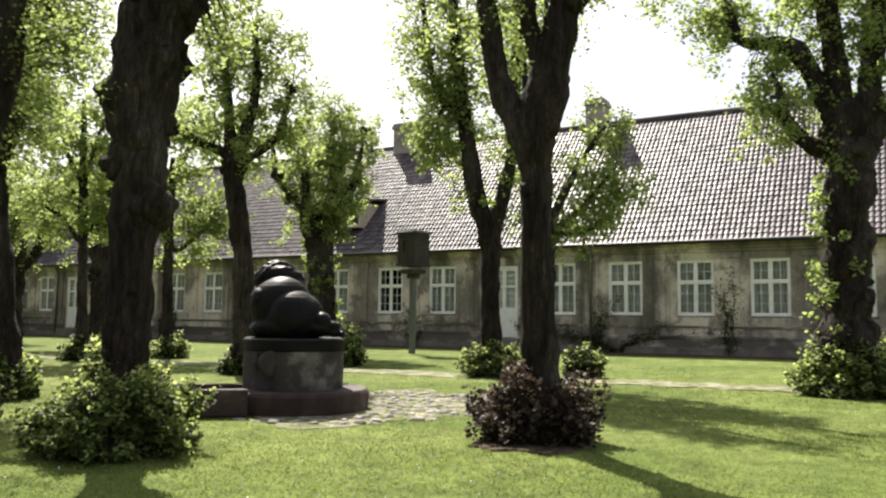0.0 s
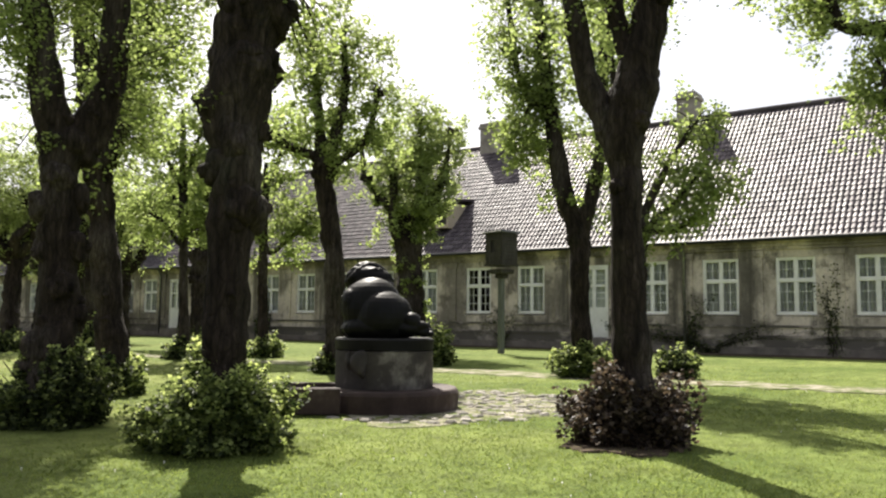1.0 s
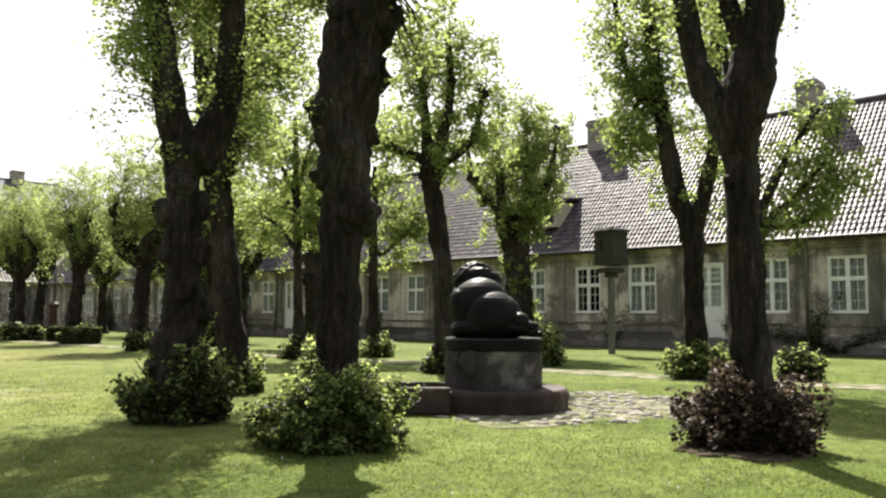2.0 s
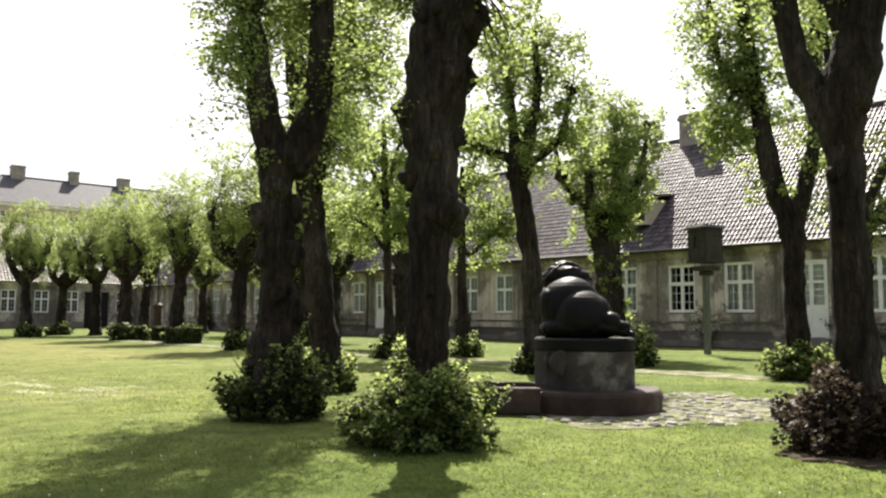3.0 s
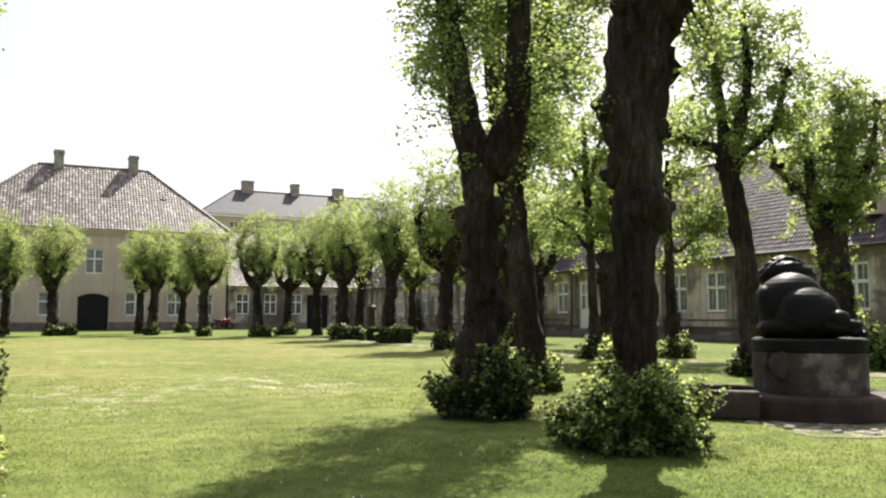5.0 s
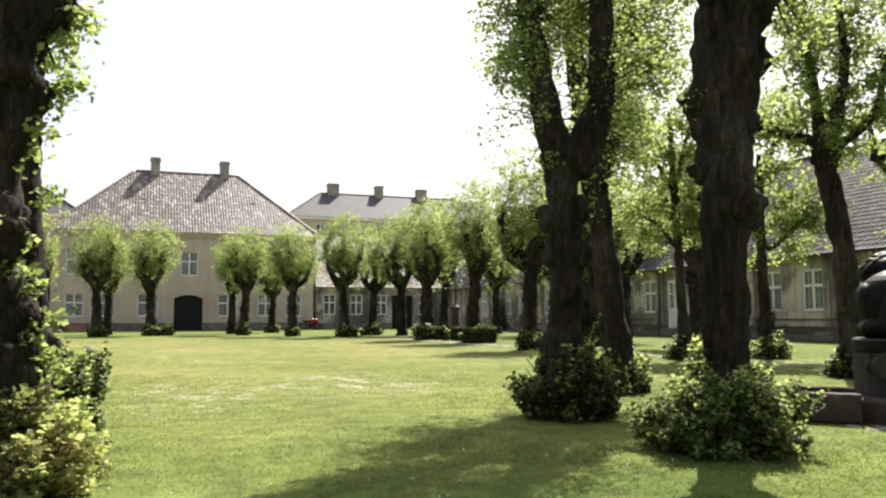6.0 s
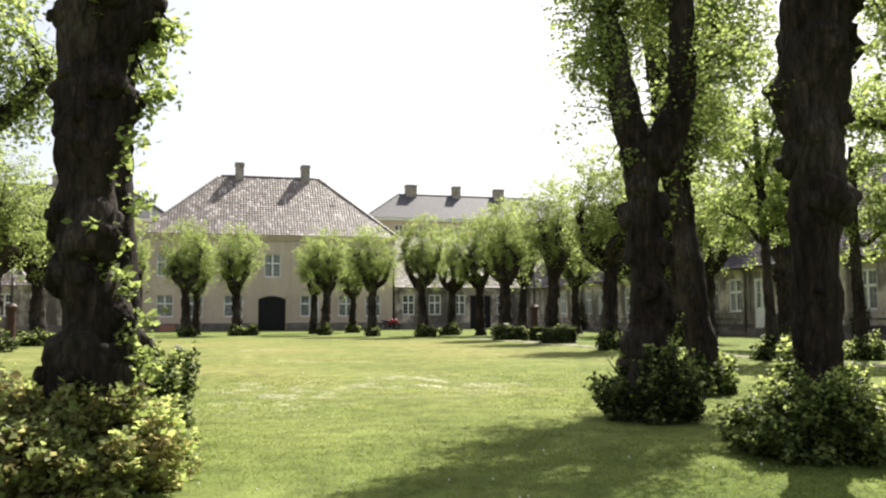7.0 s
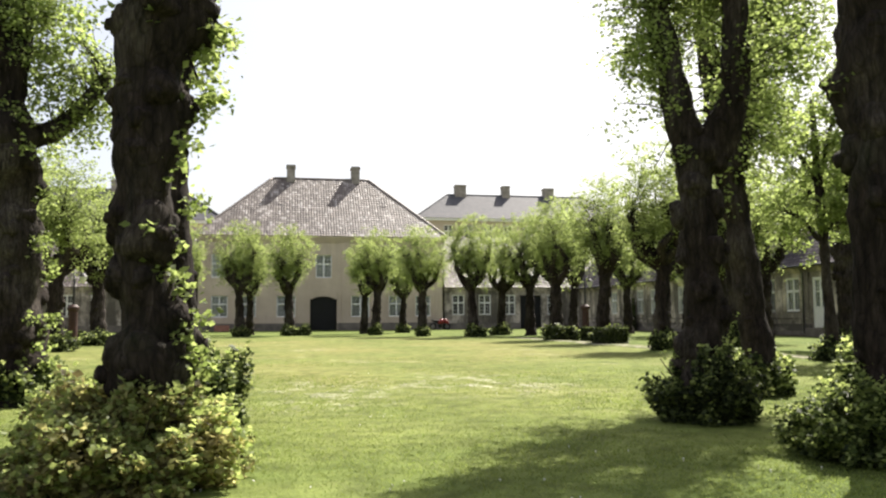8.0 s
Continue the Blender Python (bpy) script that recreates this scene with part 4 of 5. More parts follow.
    for _ in range(shoots_on_trunk):
        q = rng.integers(int(n * shoot_low), int(n * shoot_high))
        a = rng.normal(shoot_side, shoot_fan) if shoot_side is not None else rng.uniform(0, 2 * math.pi)
        at = np.array(c[q]) + np.array([math.cos(a), math.sin(a), 0]) * rr[q] * 1.08
        m = rng.integers(14, 34)
        bunch = at[None] + rng.normal(0, 0.05, (m, 3)) + np.array([math.cos(a), math.sin(a), 0.3])[None] * rng.uniform(0, 0.16, m)[:, None]
        lv = np.concatenate([lv, bunch])
    leaf_mesh("crown", lv, leaf * 0.62, M[material], ob, rng)
    s = Soup()
    for a, b, e in sh[::2]:
        s.tube([a, b, e], [0.014, 0.01, 0.004], 3, cap=False)
    s.to("fine_branching", M["bark"], ob)["kind"] = "stuff"
    return ob


# young: amount of outer, upper leaves coloured pale to imitate sunlit tips
def shrub(x, y, rx, ry, h, count, leaf, material, seed, label, group="shrubs at the tree feet", name="shrub", young=0.25):
    rng = np.random.default_rng(seed)
    ob = thing(name, pose(x, y, 0), label, "shrub", group)
    d = rng.normal(size=(count, 3))
    d /= np.linalg.norm(d, axis=1)[:, None]
    d[:, 2] = np.abs(d[:, 2])
    r = rng.uniform(0.4, 1.0, count) ** 0.5
    lump = np.array([1 + 0.5 * noise.noise(Vector((q[0] * 2.0 + seed, q[1] * 1.8, q[2] * 1.8))) + 0.38 * noise.noise(Vector((q[0] * 5 + seed, q[1] * 5, q[2] * 5))) for q in d])
    p = d * (r * lump)[:, None] * np.array([rx, ry, h])
    bulge = 1 - 0.18 * (1 - d[:, 2]) ** 3
    p[:, 0] *= bulge
    p[:, 1] *= bulge
    p[:, 2] = np.maximum(p[:, 2], 0.02)
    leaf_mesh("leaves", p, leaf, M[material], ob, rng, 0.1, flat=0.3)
    # second, brighter set of leaves outside and on top, as if sunlit
    if young:
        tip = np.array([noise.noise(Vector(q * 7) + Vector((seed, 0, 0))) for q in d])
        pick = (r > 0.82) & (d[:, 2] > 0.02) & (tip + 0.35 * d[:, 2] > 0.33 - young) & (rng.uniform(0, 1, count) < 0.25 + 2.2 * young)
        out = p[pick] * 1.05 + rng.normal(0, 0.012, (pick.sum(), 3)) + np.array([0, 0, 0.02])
        leaf_mesh("young_leaves", out, leaf * 0.82, M["leaf_sunlit"], ob, rng, -0.1, label="yellow-green leaf tips coloured pale as if sunlit", flat=0.3)
    s = Soup()
    for _ in range(26):
        a, k = rng.uniform(0, 2 * math.pi), rng.uniform(0.3, 0.85)
        e = Vector((math.cos(a) * rx * k, math.sin(a) * ry * k, h * rng.uniform(0.5, 0.9)))
        s.tube([(e.x * 0.3, e.y * 0.3, -0.03), tuple(e * 0.6), tuple(e)], [0.014, 0.01, 0.005], 4, cap=False)
    s.to("woody_base", M["bark"], ob)["kind"] = "stuff"
    return ob


GNARLED = "gnarled old lime tree with dark burled trunk and fresh leaves"
tree((4.67, 5.61), [(-0.03, 0.02, 0.49), (-0.04, 0.03, 0.91), (-0.02, 0.01, 1.86), (0.01, -0.01, 2.35), (0.0, 0.0, 2.94), (0.06, -0.05, 3.54), (0.12, -0.10, 4.01)],
     [0.19, 0.175, 0.19, 0.2, 0.26, 0.27, 0.3], auto=3, seed=11, balls=((0.65, 0.1, 3.95, 0.4, 0.6), (0.0, 0.5, 4.6, 0.8, 0.6), (-0.4, 0.3, 4.3, 0.4, 0.4)), density=2.4, rough=0.36, count=160, leaf=0.07, shoots_on_trunk=9, shoot_low=0.5,
     knobs=((-40, 2.03, 0.12), (-110, 2.08, 0.11), (140, 2.4, 0.11), (150, 2.93, 0.13), (-30, 2.75, 0.09), (-130, 2.6, 0.1), (-20, 3.3, 0.12), (130, 3.4, 0.11), (-125, 3.35, 0.1), (-60, 3.8, 0.13), (-150, 3.8, 0.13)), burls=16, label=GNARLED, spread=0.45, rise=2.6)
tree((7.16, 2.99), [(0.01, -0.01, 0.41), (0, 0, 0.93), (-0.01, 0.03, 2.01), (-0.01, 0.04, 2.55), (-0.01, 0.04, 2.85), (0.02, -0.03, 3.2), (0.06, -0.14, 3.7), (0.09, -0.22, 4.22), (0.1, -0.26, 5.0)], [0.2, 0.165, 0.15, 0.16, 0.2, 0.2, 0.17, 0.155, 0.12],
     [([(-0.02, 0.08, 2.72), (-0.08, 0.21, 2.98), (-0.15, 0.35, 3.4), (-0.2, 0.46, 4.02), (-0.25, 0.55, 4.9)], [0.13, 0.13, 0.115, 0.105, 0.08]),
      ([(0.04, -0.08, 3.35), (-0.01, 0.05, 3.75), (-0.04, 0.12, 4.24), (-0.05, 0.15, 5.0)], [0.1, 0.09, 0.08, 0.06]),
      ([(0.08, -0.2, 3.95), (0.2, -0.5, 4.3), (0.36, -0.85, 4.5), (0.45, -1.1, 4.55)], [0.05, 0.035, 0.025, 0.012])], own=True,
     knobs=((-113, 2.95, 0.08), ), seed=12, balls=((0.55, 0.0, 4.35, 0.5, 0.3), (-0.2, 0.2, 4.6, 0.6, 0.5)), density=1.3, count=70, reach=0.75, leaf=0.07, burls=6, label="forked lime tree with smooth dark trunk and fresh leaves", crown_low=0.6)
tree((14.54, 7.09), [(0, 0, 0.19), (-0.01, 0.03, 1.63), (-0.02, 0.04, 2.76)], [0.21, 0.19, 0.2],
     [([(-0.06, 0.12, 2.99), (-0.17, 0.35, 3.79), (-0.25, 0.49, 5.06), (-0.32, 0.63, 6.11), (-0.45, 0.85, 9.2)], [0.17, 0.17, 0.16, 0.14, 0.06]),
      ([(0.03, -0.06, 3.05), (0.11, -0.23, 3.79), (0.16, -0.33, 4.48), (0.19, -0.40, 5.87), (0.25, -0.5, 9.4)], [0.16, 0.15, 0.12, 0.11, 0.06]),
      ([(-0.25, 0.5, 5.0), (-0.6, 1.05, 5.9), (-0.75, 1.35, 8.4)], [0.1, 0.07, 0.04])],
     club=0.12, seed=13, balls=((-0.85, 0.0, 6.3, 1.15, 2.3), (-1.2, 0.0, 4.7, 0.55, 0.9), (0.4, 0.3, 7.0, 0.85, 1.8)), density=1.2, count=230, reach=0.9, leaf=0.11, burls=5, label="tall forked lime tree with dark trunk and light green crown", crown_low=0.35)
tree((14.33, 0.75), [(0, 0.03, 0.44), (0, 0.02, 1.59), (0, -0.04, 2.67), (0.01, -0.10, 3.57), (0, -0.09, 4.40)], [0.43, 0.34, 0.35, 0.33, 0.38],
     [([(-0.01, 0.15, 4.61), (-0.03, 0.47, 5.31), (-0.06, 0.80, 5.73), (-0.16, 1.50, 5.91), (-0.19, 1.72, 6.6)], [0.18, 0.15, 0.13, 0.1, 0.07]),
      ([(0.0, -0.01, 4.50), (-0.01, 0.12, 5.83), (-0.02, 0.34, 7.2)], [0.22, 0.17, 0.12]), ([(0.01, -0.33, 4.47), (0.02, -0.48, 5.46), (0.02, -0.60, 7.0)], [0.22, 0.18, 0.12]),
      ([(0.1, -0.4, 4.2), (0.3, -1.2, 4.9), (0.4, -1.7, 6.2)], [0.25, 0.2, 0.12]), ([(-0.2, 0.3, 3.9), (-0.4, 0.75, 4.3), (-0.45, 0.9, 5.0)], [0.16, 0.1, 0.06])],
     seed=14, balls=((-1.8, 0.0, 6.4, 0.65, 0.5), (-1.0, 0.0, 5.0, 0.42, 1.2), (-0.3, 0.3, 6.2, 0.9, 1.0), (0.6, 0.0, 6.0, 0.9, 1.3)), density=1.2, rough=0.38, count=200, reach=1.0, leaf=0.11, shoots_on_trunk=48, shoot_side=2.2, shoot_fan=0.7, shoot_low=0.05, shoot_high=0.8, burls=14, label="massive old lime tree with leafy shoots along its trunk", crown_low=0.4)
tree((12.08, 11.38), [(0.02, -0.02, 0.24), (0.03, -0.03, 1.13), (-0.03, 0.04, 2.59), (-0.16, 0.17, 3.71), (-0.17, 0.18, 4.23)], [0.22, 0.2, 0.2, 0.2, 0.25],
     [([(-0.33, 0.34, 4.39), (-0.60, 0.61, 4.53), (-0.88, 0.87, 4.73), (-1.16, 1.12, 4.92)], [0.09, 0.08, 0.07, 0.05]),
      ([(-0.13, 0.14, 4.29), (0, 0, 5.0), (0.10, -0.10, 5.94), (0.05, -0.05, 7.0)], [0.14, 0.13, 0.09, 0.05]), ([(-0.22, 0.23, 4.28), (-0.27, 0.28, 5.20), (-0.36, 0.37, 6.6)], [0.14, 0.1, 0.05]),
      ([(-0.05, 0.1, 4.2), (0.45, -0.35, 4.8), (0.65, -0.55, 5.8)], [0.1, 0.08, 0.04])],
     club=0.09, seed=15, balls=((0.0, 0.0, 5.6, 0.95, 1.7), (0.5, 0.2, 6.4, 0.65, 1.0), (-0.6, -0.2, 6.5, 0.6, 0.9)), density=0.9, count=230, reach=0.95, leaf=0.11, burls=6, label="lime tree with long bare side limb and light crown", crown_low=0.25)
tree((20.01, 15.56), [(0.01, -0.02, 0.48), (-0.03, 0.04, 2.22), (-0.09, 0.11, 3.62)], [0.42, 0.38, 0.42],
     [([(-0.31, 0.39, 3.96), (-0.38, 0.48, 5.19), (-0.46, 0.57, 7.2)], [0.24, 0.15, 0.04]), ([(-0.15, 0.19, 4.05), (-0.60, 0.74, 4.82), (-0.94, 1.14, 5.51), (-1.07, 1.28, 6.6)], [0.18, 0.12, 0.09, 0.06]),
      ([(0.01, -0.02, 4.06), (0.16, -0.20, 5.22), (0.09, -0.11, 7.4)], [0.26, 0.17, 0.04]), ([(0.17, -0.22, 4.16), (0.52, -0.70, 5.24), (0.72, -0.97, 7.0)], [0.2, 0.12, 0.04])],
     club=0.17, seed=16, balls=((0.2, 0.0, 5.95, 1.5, 2.1), (0.1, 0.0, 4.3, 0.8, 0.7)), density=1.8, count=120, reach=1.15, leaf=0.14, material="leaf_far", shoots_on_trunk=60, burls=6, label="thick pollarded lime tree with dense round crown", crown_low=0.15)
tree((15.47, 17.21), [(0, 0, 0.36), (-0.04, 0.03, 2.03), (-0.06, 0.05, 3.87), (-0.04, 0.04, 5.4)], [0.16, 0.13, 0.11, 0.06],
     [([(0.02, -0.02, 2.95), (0.50, -0.46, 3.36), (0.91, -0.86, 3.94)], [0.07, 0.06, 0.04]), ([(-0.07, 0.07, 3.25), (-0.39, 0.35, 4.15), (-0.50, 0.44, 4.76)], [0.06, 0.05, 0.03]),
      ([(-0.03, 0.02, 4.65), (0.22, -0.20, 5.61), (0.37, -0.34, 6.6)], [0.06, 0.05, 0.03])],
     seed=17, count=260, reach=1.1, leaf=0.13, burls=2, label="slender young lime tree with airy crown", crown_low=0.1)
tree((13.49, 18.02), [(-0.01, 0.01, 0.38), (-0.07, 0.05, 1.95), (-0.11, 0.08, 3.67), (-0.16, 0.12, 5.13), (-0.20, 0.15, 6.6)], [0.16, 0.12, 0.11, 0.09, 0.05],
     [([(-0.11, 0.08, 3.09), (-0.50, 0.36, 3.57), (-0.94, 0.66, 3.89)], [0.07, 0.05, 0.03]), ([(-0.10, 0.08, 3.38), (0.28, -0.22, 3.85), (0.37, -0.28, 4.45)], [0.07, 0.05, 0.03]),
      ([(-0.15, 0.11, 4.54), (-0.52, 0.38, 5.38), (-0.65, 0.47, 6.2)], [0.07, 0.05, 0.03]), ([(-0.15, 0.11, 4.84), (0.11, -0.08, 5.75), (0.3, -0.2, 6.7)], [0.07, 0.05, 0.03])],
     seed=18, count=300, reach=1.1, leaf=0.13, burls=2, label="slender young lime tree with airy crown", crown_low=0.1)
tree((19.30, 24.89), [(0, 0, 0.28), (0.03, -0.02, 2.02), (-0.04, 0.03, 3.56), (0.03, -0.02, 4.22)], [0.45, 0.39, 0.44, 0.4], auto=5, seed=19, count=420, reach=1.0, leaf=0.16, material="leaf_far",
     label="old pollarded lime tree near the wing", rise=2.6, spread=0.9)
tree((4.42, 8.02), [(-0.01, 0.01, 0.56), (0.03, -0.02, 1.10), (0.0, 0.0, 2.10), (-0.02, 0.01, 2.54), (0.05, -0.03, 2.91)], [0.23, 0.19, 0.18, 0.19, 0.23],
     [([(-0.07, 0.04, 3.05), (-0.17, 0.09, 3.44), (-0.24, 0.13, 4.03), (-0.34, 0.18, 4.70), (-0.42, 0.22, 6.0)], [0.18, 0.16, 0.13, 0.11, 0.08]),
      ([(0.23, -0.13, 3.09), (0.37, -0.21, 3.65), (0.38, -0.22, 4.29), (0.44, -0.26, 6.0)], [0.19, 0.15, 0.14, 0.1])],
     club=0.12, seed=20, balls=((-0.46, 0.0, 4.2, 0.42, 0.9), (0.25, 0.3, 4.6, 0.55, 0.6), (-0.1, 0.3, 5.2, 0.8, 0.8), (0.65, 0.2, 3.6, 0.32, 0.8)), density=2.8, rough=0.32, count=160, reach=0.85, leaf=0.07, shoots_on_trunk=9, burls=16, label=GNARLED, crown_low=0.3,
     knobs=((150, 0.75, 0.11), (-30, 1.1, 0.1), (-110, 1.4, 0.1), (150, 1.75, 0.09), (-35, 1.8, 0.11), (150, 2.2, 0.11), (-30, 2.3, 0.11), (-120, 2.5, 0.11), (-60, 0.6, 0.11), (-30, 2.85, 0.12), (150, 2.9, 0.12)))
tree((6.77, 10.54), [(-0.05, 0.04, 0.37), (-0.12, 0.08, 1.10), (-0.22, 0.14, 2.19), (-0.31, 0.19, 3.04), (-0.36, 0.22, 3.39)], [0.23, 0.2, 0.19, 0.19, 0.23],
     [([(-0.42, 0.26, 3.56), (-0.51, 0.31, 4.61), (-0.59, 0.36, 5.77), (-0.64, 0.39, 7.0)], [0.17, 0.15, 0.12, 0.08]), ([(-0.22, 0.14, 3.46), (0.01, -0.01, 4.30), (0.14, -0.09, 5.33), (0.23, -0.15, 6.8)], [0.17, 0.13, 0.11, 0.07])],
     seed=21, balls=((0.15, 0.0, 4.5, 0.65, 1.4), (0.6, 0.0, 5.4, 0.6, 1.0), (-0.4, 0.3, 5.8, 0.7, 1.2)), density=2.5, count=180, reach=1.1, leaf=0.082, burls=10, label="leaning old lime tree with dark trunk and full crown", crown_low=0.15)
tree((-1.0, 6.13), [(0.13, 0.02, 0.41), (0.12, 0.01, 0.77), (0.1, 0.01, 1.13), (0.0, 0, 1.61), (0.03, 0, 2.06), (0.06, 0.01, 2.44), (0.04, 0.01, 2.95), (0.15, 0.02, 3.43), (0.19, 0.02, 3.74)],
     [0.19, 0.27, 0.22, 0.18, 0.19, 0.235, 0.225, 0.3, 0.34], auto=4, seed=22, balls=((0.5, -0.05, 3.1, 0.16, 0.4), (0.42, -0.1, 2.75, 0.12, 0.22), (0.32, -0.15, 1.0, 0.15, 0.3), (0.24, -0.2, 1.5, 0.12, 0.16), (0.38, -0.1, 1.9, 0.1, 0.14), (-0.2, -0.1, 3.6, 0.3, 0.3), (0.15, -0.32, 3.45, 0.2, 0.2)), density=2.2, rough=0.32, count=60, reach=0.24, leaf=0.085, shoots_on_trunk=14,
     knobs=((185, 0.78, 0.14), (-90, 0.8, 0.15), (-40, 0.7, 0.12), (12, 0.88, 0.12), (-25, 1.1, 0.1), (-45, 1.68, 0.14), (5, 1.75, 0.1), (190, 1.4, 0.09), (200, 1.85, 0.08), (190, 2.45, 0.09), (8, 2.64, 0.11), (-60, 2.75, 0.1), (5, 3.3, 0.14), (195, 3.2, 0.12), (-100, 3.4, 0.12)),
      shoot_side=-0.25, shoot_fan=0.4, shoot_low=0.1, burls=20, seg=32, label="twisted old lime tree with swollen burls and leafy shoots", spread=0.2, rise=2.2)
tree((-0.93, 9.01), [(-0.01, 0, 0.36), (-0.07, -0.01, 0.90), (-0.16, -0.02, 1.61), (-0.19, -0.02, 2.22), (-0.23, -0.03, 2.83), (-0.27, -0.03, 3.62)], [0.19, 0.18, 0.17, 0.16, 0.16, 0.15], auto=3, seed=23,
     count=130, reach=0.45, leaf=0.09, burls=12, label=GNARLED, spread=0.22, rise=2.0)
tree((-3.46, 11.82), [(-0.07, -0.02, 0.26), (-0.03, -0.01, 0.86), (-0.03, -0.01, 1.76), (-0.05, -0.01, 2.53), (-0.14, -0.04, 3.29), (-0.22, -0.07, 3.67)], [0.4, 0.36, 0.34, 0.32, 0.37, 0.42],
     [([(-0.02, -0.01, 3.54), (0.31, 0.09, 3.69), (0.65, 0.17, 4.01), (1.00, 0.25, 4.6)], [0.17, 0.15, 0.12, 0.08]), ([(-0.29, -0.09, 3.90), (-0.39, -0.12, 4.98), (-0.36, -0.11, 6.2)], [0.26, 0.21, 0.13]),
      ([(-0.16, -0.05, 3.76), (-0.12, -0.04, 4.71), (-0.03, -0.01, 6.2)], [0.21, 0.17, 0.1])],
     seed=24, balls=((0.6, 0.0, 4.9, 0.45, 0.7), (0.0, 0.2, 5.6, 0.9, 0.9)), density=1.4, rough=0.38, count=200, reach=0.85, leaf=0.09, shoots_on_trunk=32, shoot_side=0.1, shoot_fan=0.6, shoot_low=0.05, shoot_high=0.75, burls=14, label=GNARLED, crown_low=0.3)

tree((11.6, 4.75), [(0, 0, 0.3), (0.02, 0, 1.4), (0.03, 0, 2.4)], [0.17, 0.14, 0.14],
     [([(0.08, -0.12, 2.5), (0.3, -0.52, 2.9), (0.55, -1.0, 3.6)], [0.06, 0.045, 0.02]), ([(0.05, -0.1, 2.7), (0.25, -0.45, 3.5), (0.45, -0.85, 4.2)], [0.07, 0.05, 0.02]),
      ([(0, 0, 2.7), (0.0, 0.05, 4.2), (0.05, 0.0, 6.2)], [0.1, 0.07, 0.04]), ([(0.08, -0.12, 2.4), (0.35, -0.65, 2.55), (0.55, -1.05, 3.0)], [0.05, 0.035, 0.02]),
      ([(0, 0.05, 3.0), (-0.1, 0.25, 4.4), (-0.1, 0.4, 6.0)], [0.08, 0.06, 0.03])],
     seed=29, count=170, reach=0.6, leaf=0.1, burls=2, label="small lime tree with spreading light branches", crown_low=0.1)

# pollards round the lawn: place, height factor, width factor
FAR = [(-2.51, 53.6, 1.0, 1.0), (-2.14, 60.0, 0.95, 0.9), (0.59, 55.6, 0.98, 1.08), (6.0, 59.5, 0.95, 0.9), (6.29, 54.6, 0.97, 1.05), (9.2, 62.0, 0.9, 0.9), (8.63, 49.7, 0.93, 1.0),
       (11.16, 46.8, 0.97, 0.95), (14.0, 51.0, 0.98, 0.95), (15.2, 48.5, 1.03, 1.0), (16.6, 48.0, 1.05, 1.0), (13.71, 39.2, 0.97, 0.95), (13.9, 33.8, 1.0, 1.0), (12.63, 25.6, 0.95, 0.95),
       (16.48, 27.4, 1.0, 0.9), (-7.95, 31.4, 0.95, 1.1), (-7.95, 38.6, 0.95, 1.1), (-6.6, 47.0, 1.0, 1.1), (-8.1, 25.0, 1.0, 1.1), (-6.2, 54.0, 1.0, 1.0), (21.0, 36.0, 1.05, 1.0), (22.5, 45.0, 1.05, 1.0), (17.2, 46.4, 1.0, 0.9), (20.3, 31.5, 1.0, 1.0), (21.8, 41.0, 1.05, 1.0), (23.0, 51.5, 1.05, 1.0)]


def pollard(x, y, seed):
    """A pollarded lime: a stout trunk, crooked limbs that end in knuckles, and a ball of fine leafy shoots."""
    rng = np.random.default_rng(seed)
    lean = rng.normal(0, 0.1, 2)
    trunk = [(0, 0, 0.3), (lean[0] * 0.4, lean[1] * 0.4, 1.6), (lean[0], lean[1], 2.7), (lean[0] * 1.3, lean[1] * 1.3, 3.4)]
    limbs = []
    n = rng.integers(5, 8)
    for i in range(n):
        a = 2 * math.pi * (i + rng.uniform(-0.3, 0.3)) / n
        k, h = rng.uniform(0.55, 1.15), rng.uniform(1.3, 2.3)
        o = Vector((lean[0] * 1.3, lean[1] * 1.3, 3.3 - rng.uniform(0, 0.4)))
        d, e = Vector((math.cos(a), math.sin(a), 0)), Vector((-math.sin(a), math.cos(a), 0))
        limbs.append(([tuple(o + d * 0.2), tuple(o + d * k * 0.75 + e * rng.normal(0, 0.15) + Vector((0, 0, h * 0.3))), tuple(o + d * k * 0.9 + e * rng.normal(0, 0.2) + Vector((0, 0, h * 0.65))),
                       tuple(o + d * k * 1.1 + e * rng.normal(0, 0.25) + Vector((0, 0, h)))], [0.19, 0.15, 0.12, 0.1]))
    return tree((x, y), trunk, [0.35, 0.27, 0.25, 0.32], limbs, seed=seed, seg=12, count=150, reach=1.0, per=8, scatter=0.14, leaf=0.115, material="leaf_far", burls=5, club=0.15,
                label="pollarded lime tree with ball-shaped light green crown", crown_low=0.35, group="pollarded limes round the lawn",
                balls=((0.0, 0.0, 5.75, 1.7, 1.85), (0.1, 0.0, 4.6, 1.4, 0.9)), density=1.15)


kinds = [pollard(x, y, 40 + i) for i, (x, y, h, w) in enumerate(FAR[:6])]
for i, (x, y, h, w) in enumerate(FAR):
    m = Matrix.Translation((x, y, 0)) @ Matrix.Rotation(i * 1.7, 4, "Z") @ Matrix.Diagonal((w, w, h, 1))
    if i < 6:
        kinds[i].matrix_basis = m
    else:
        c = copy_thing(kinds[i % 6], m)
        c.matrix_basis = m

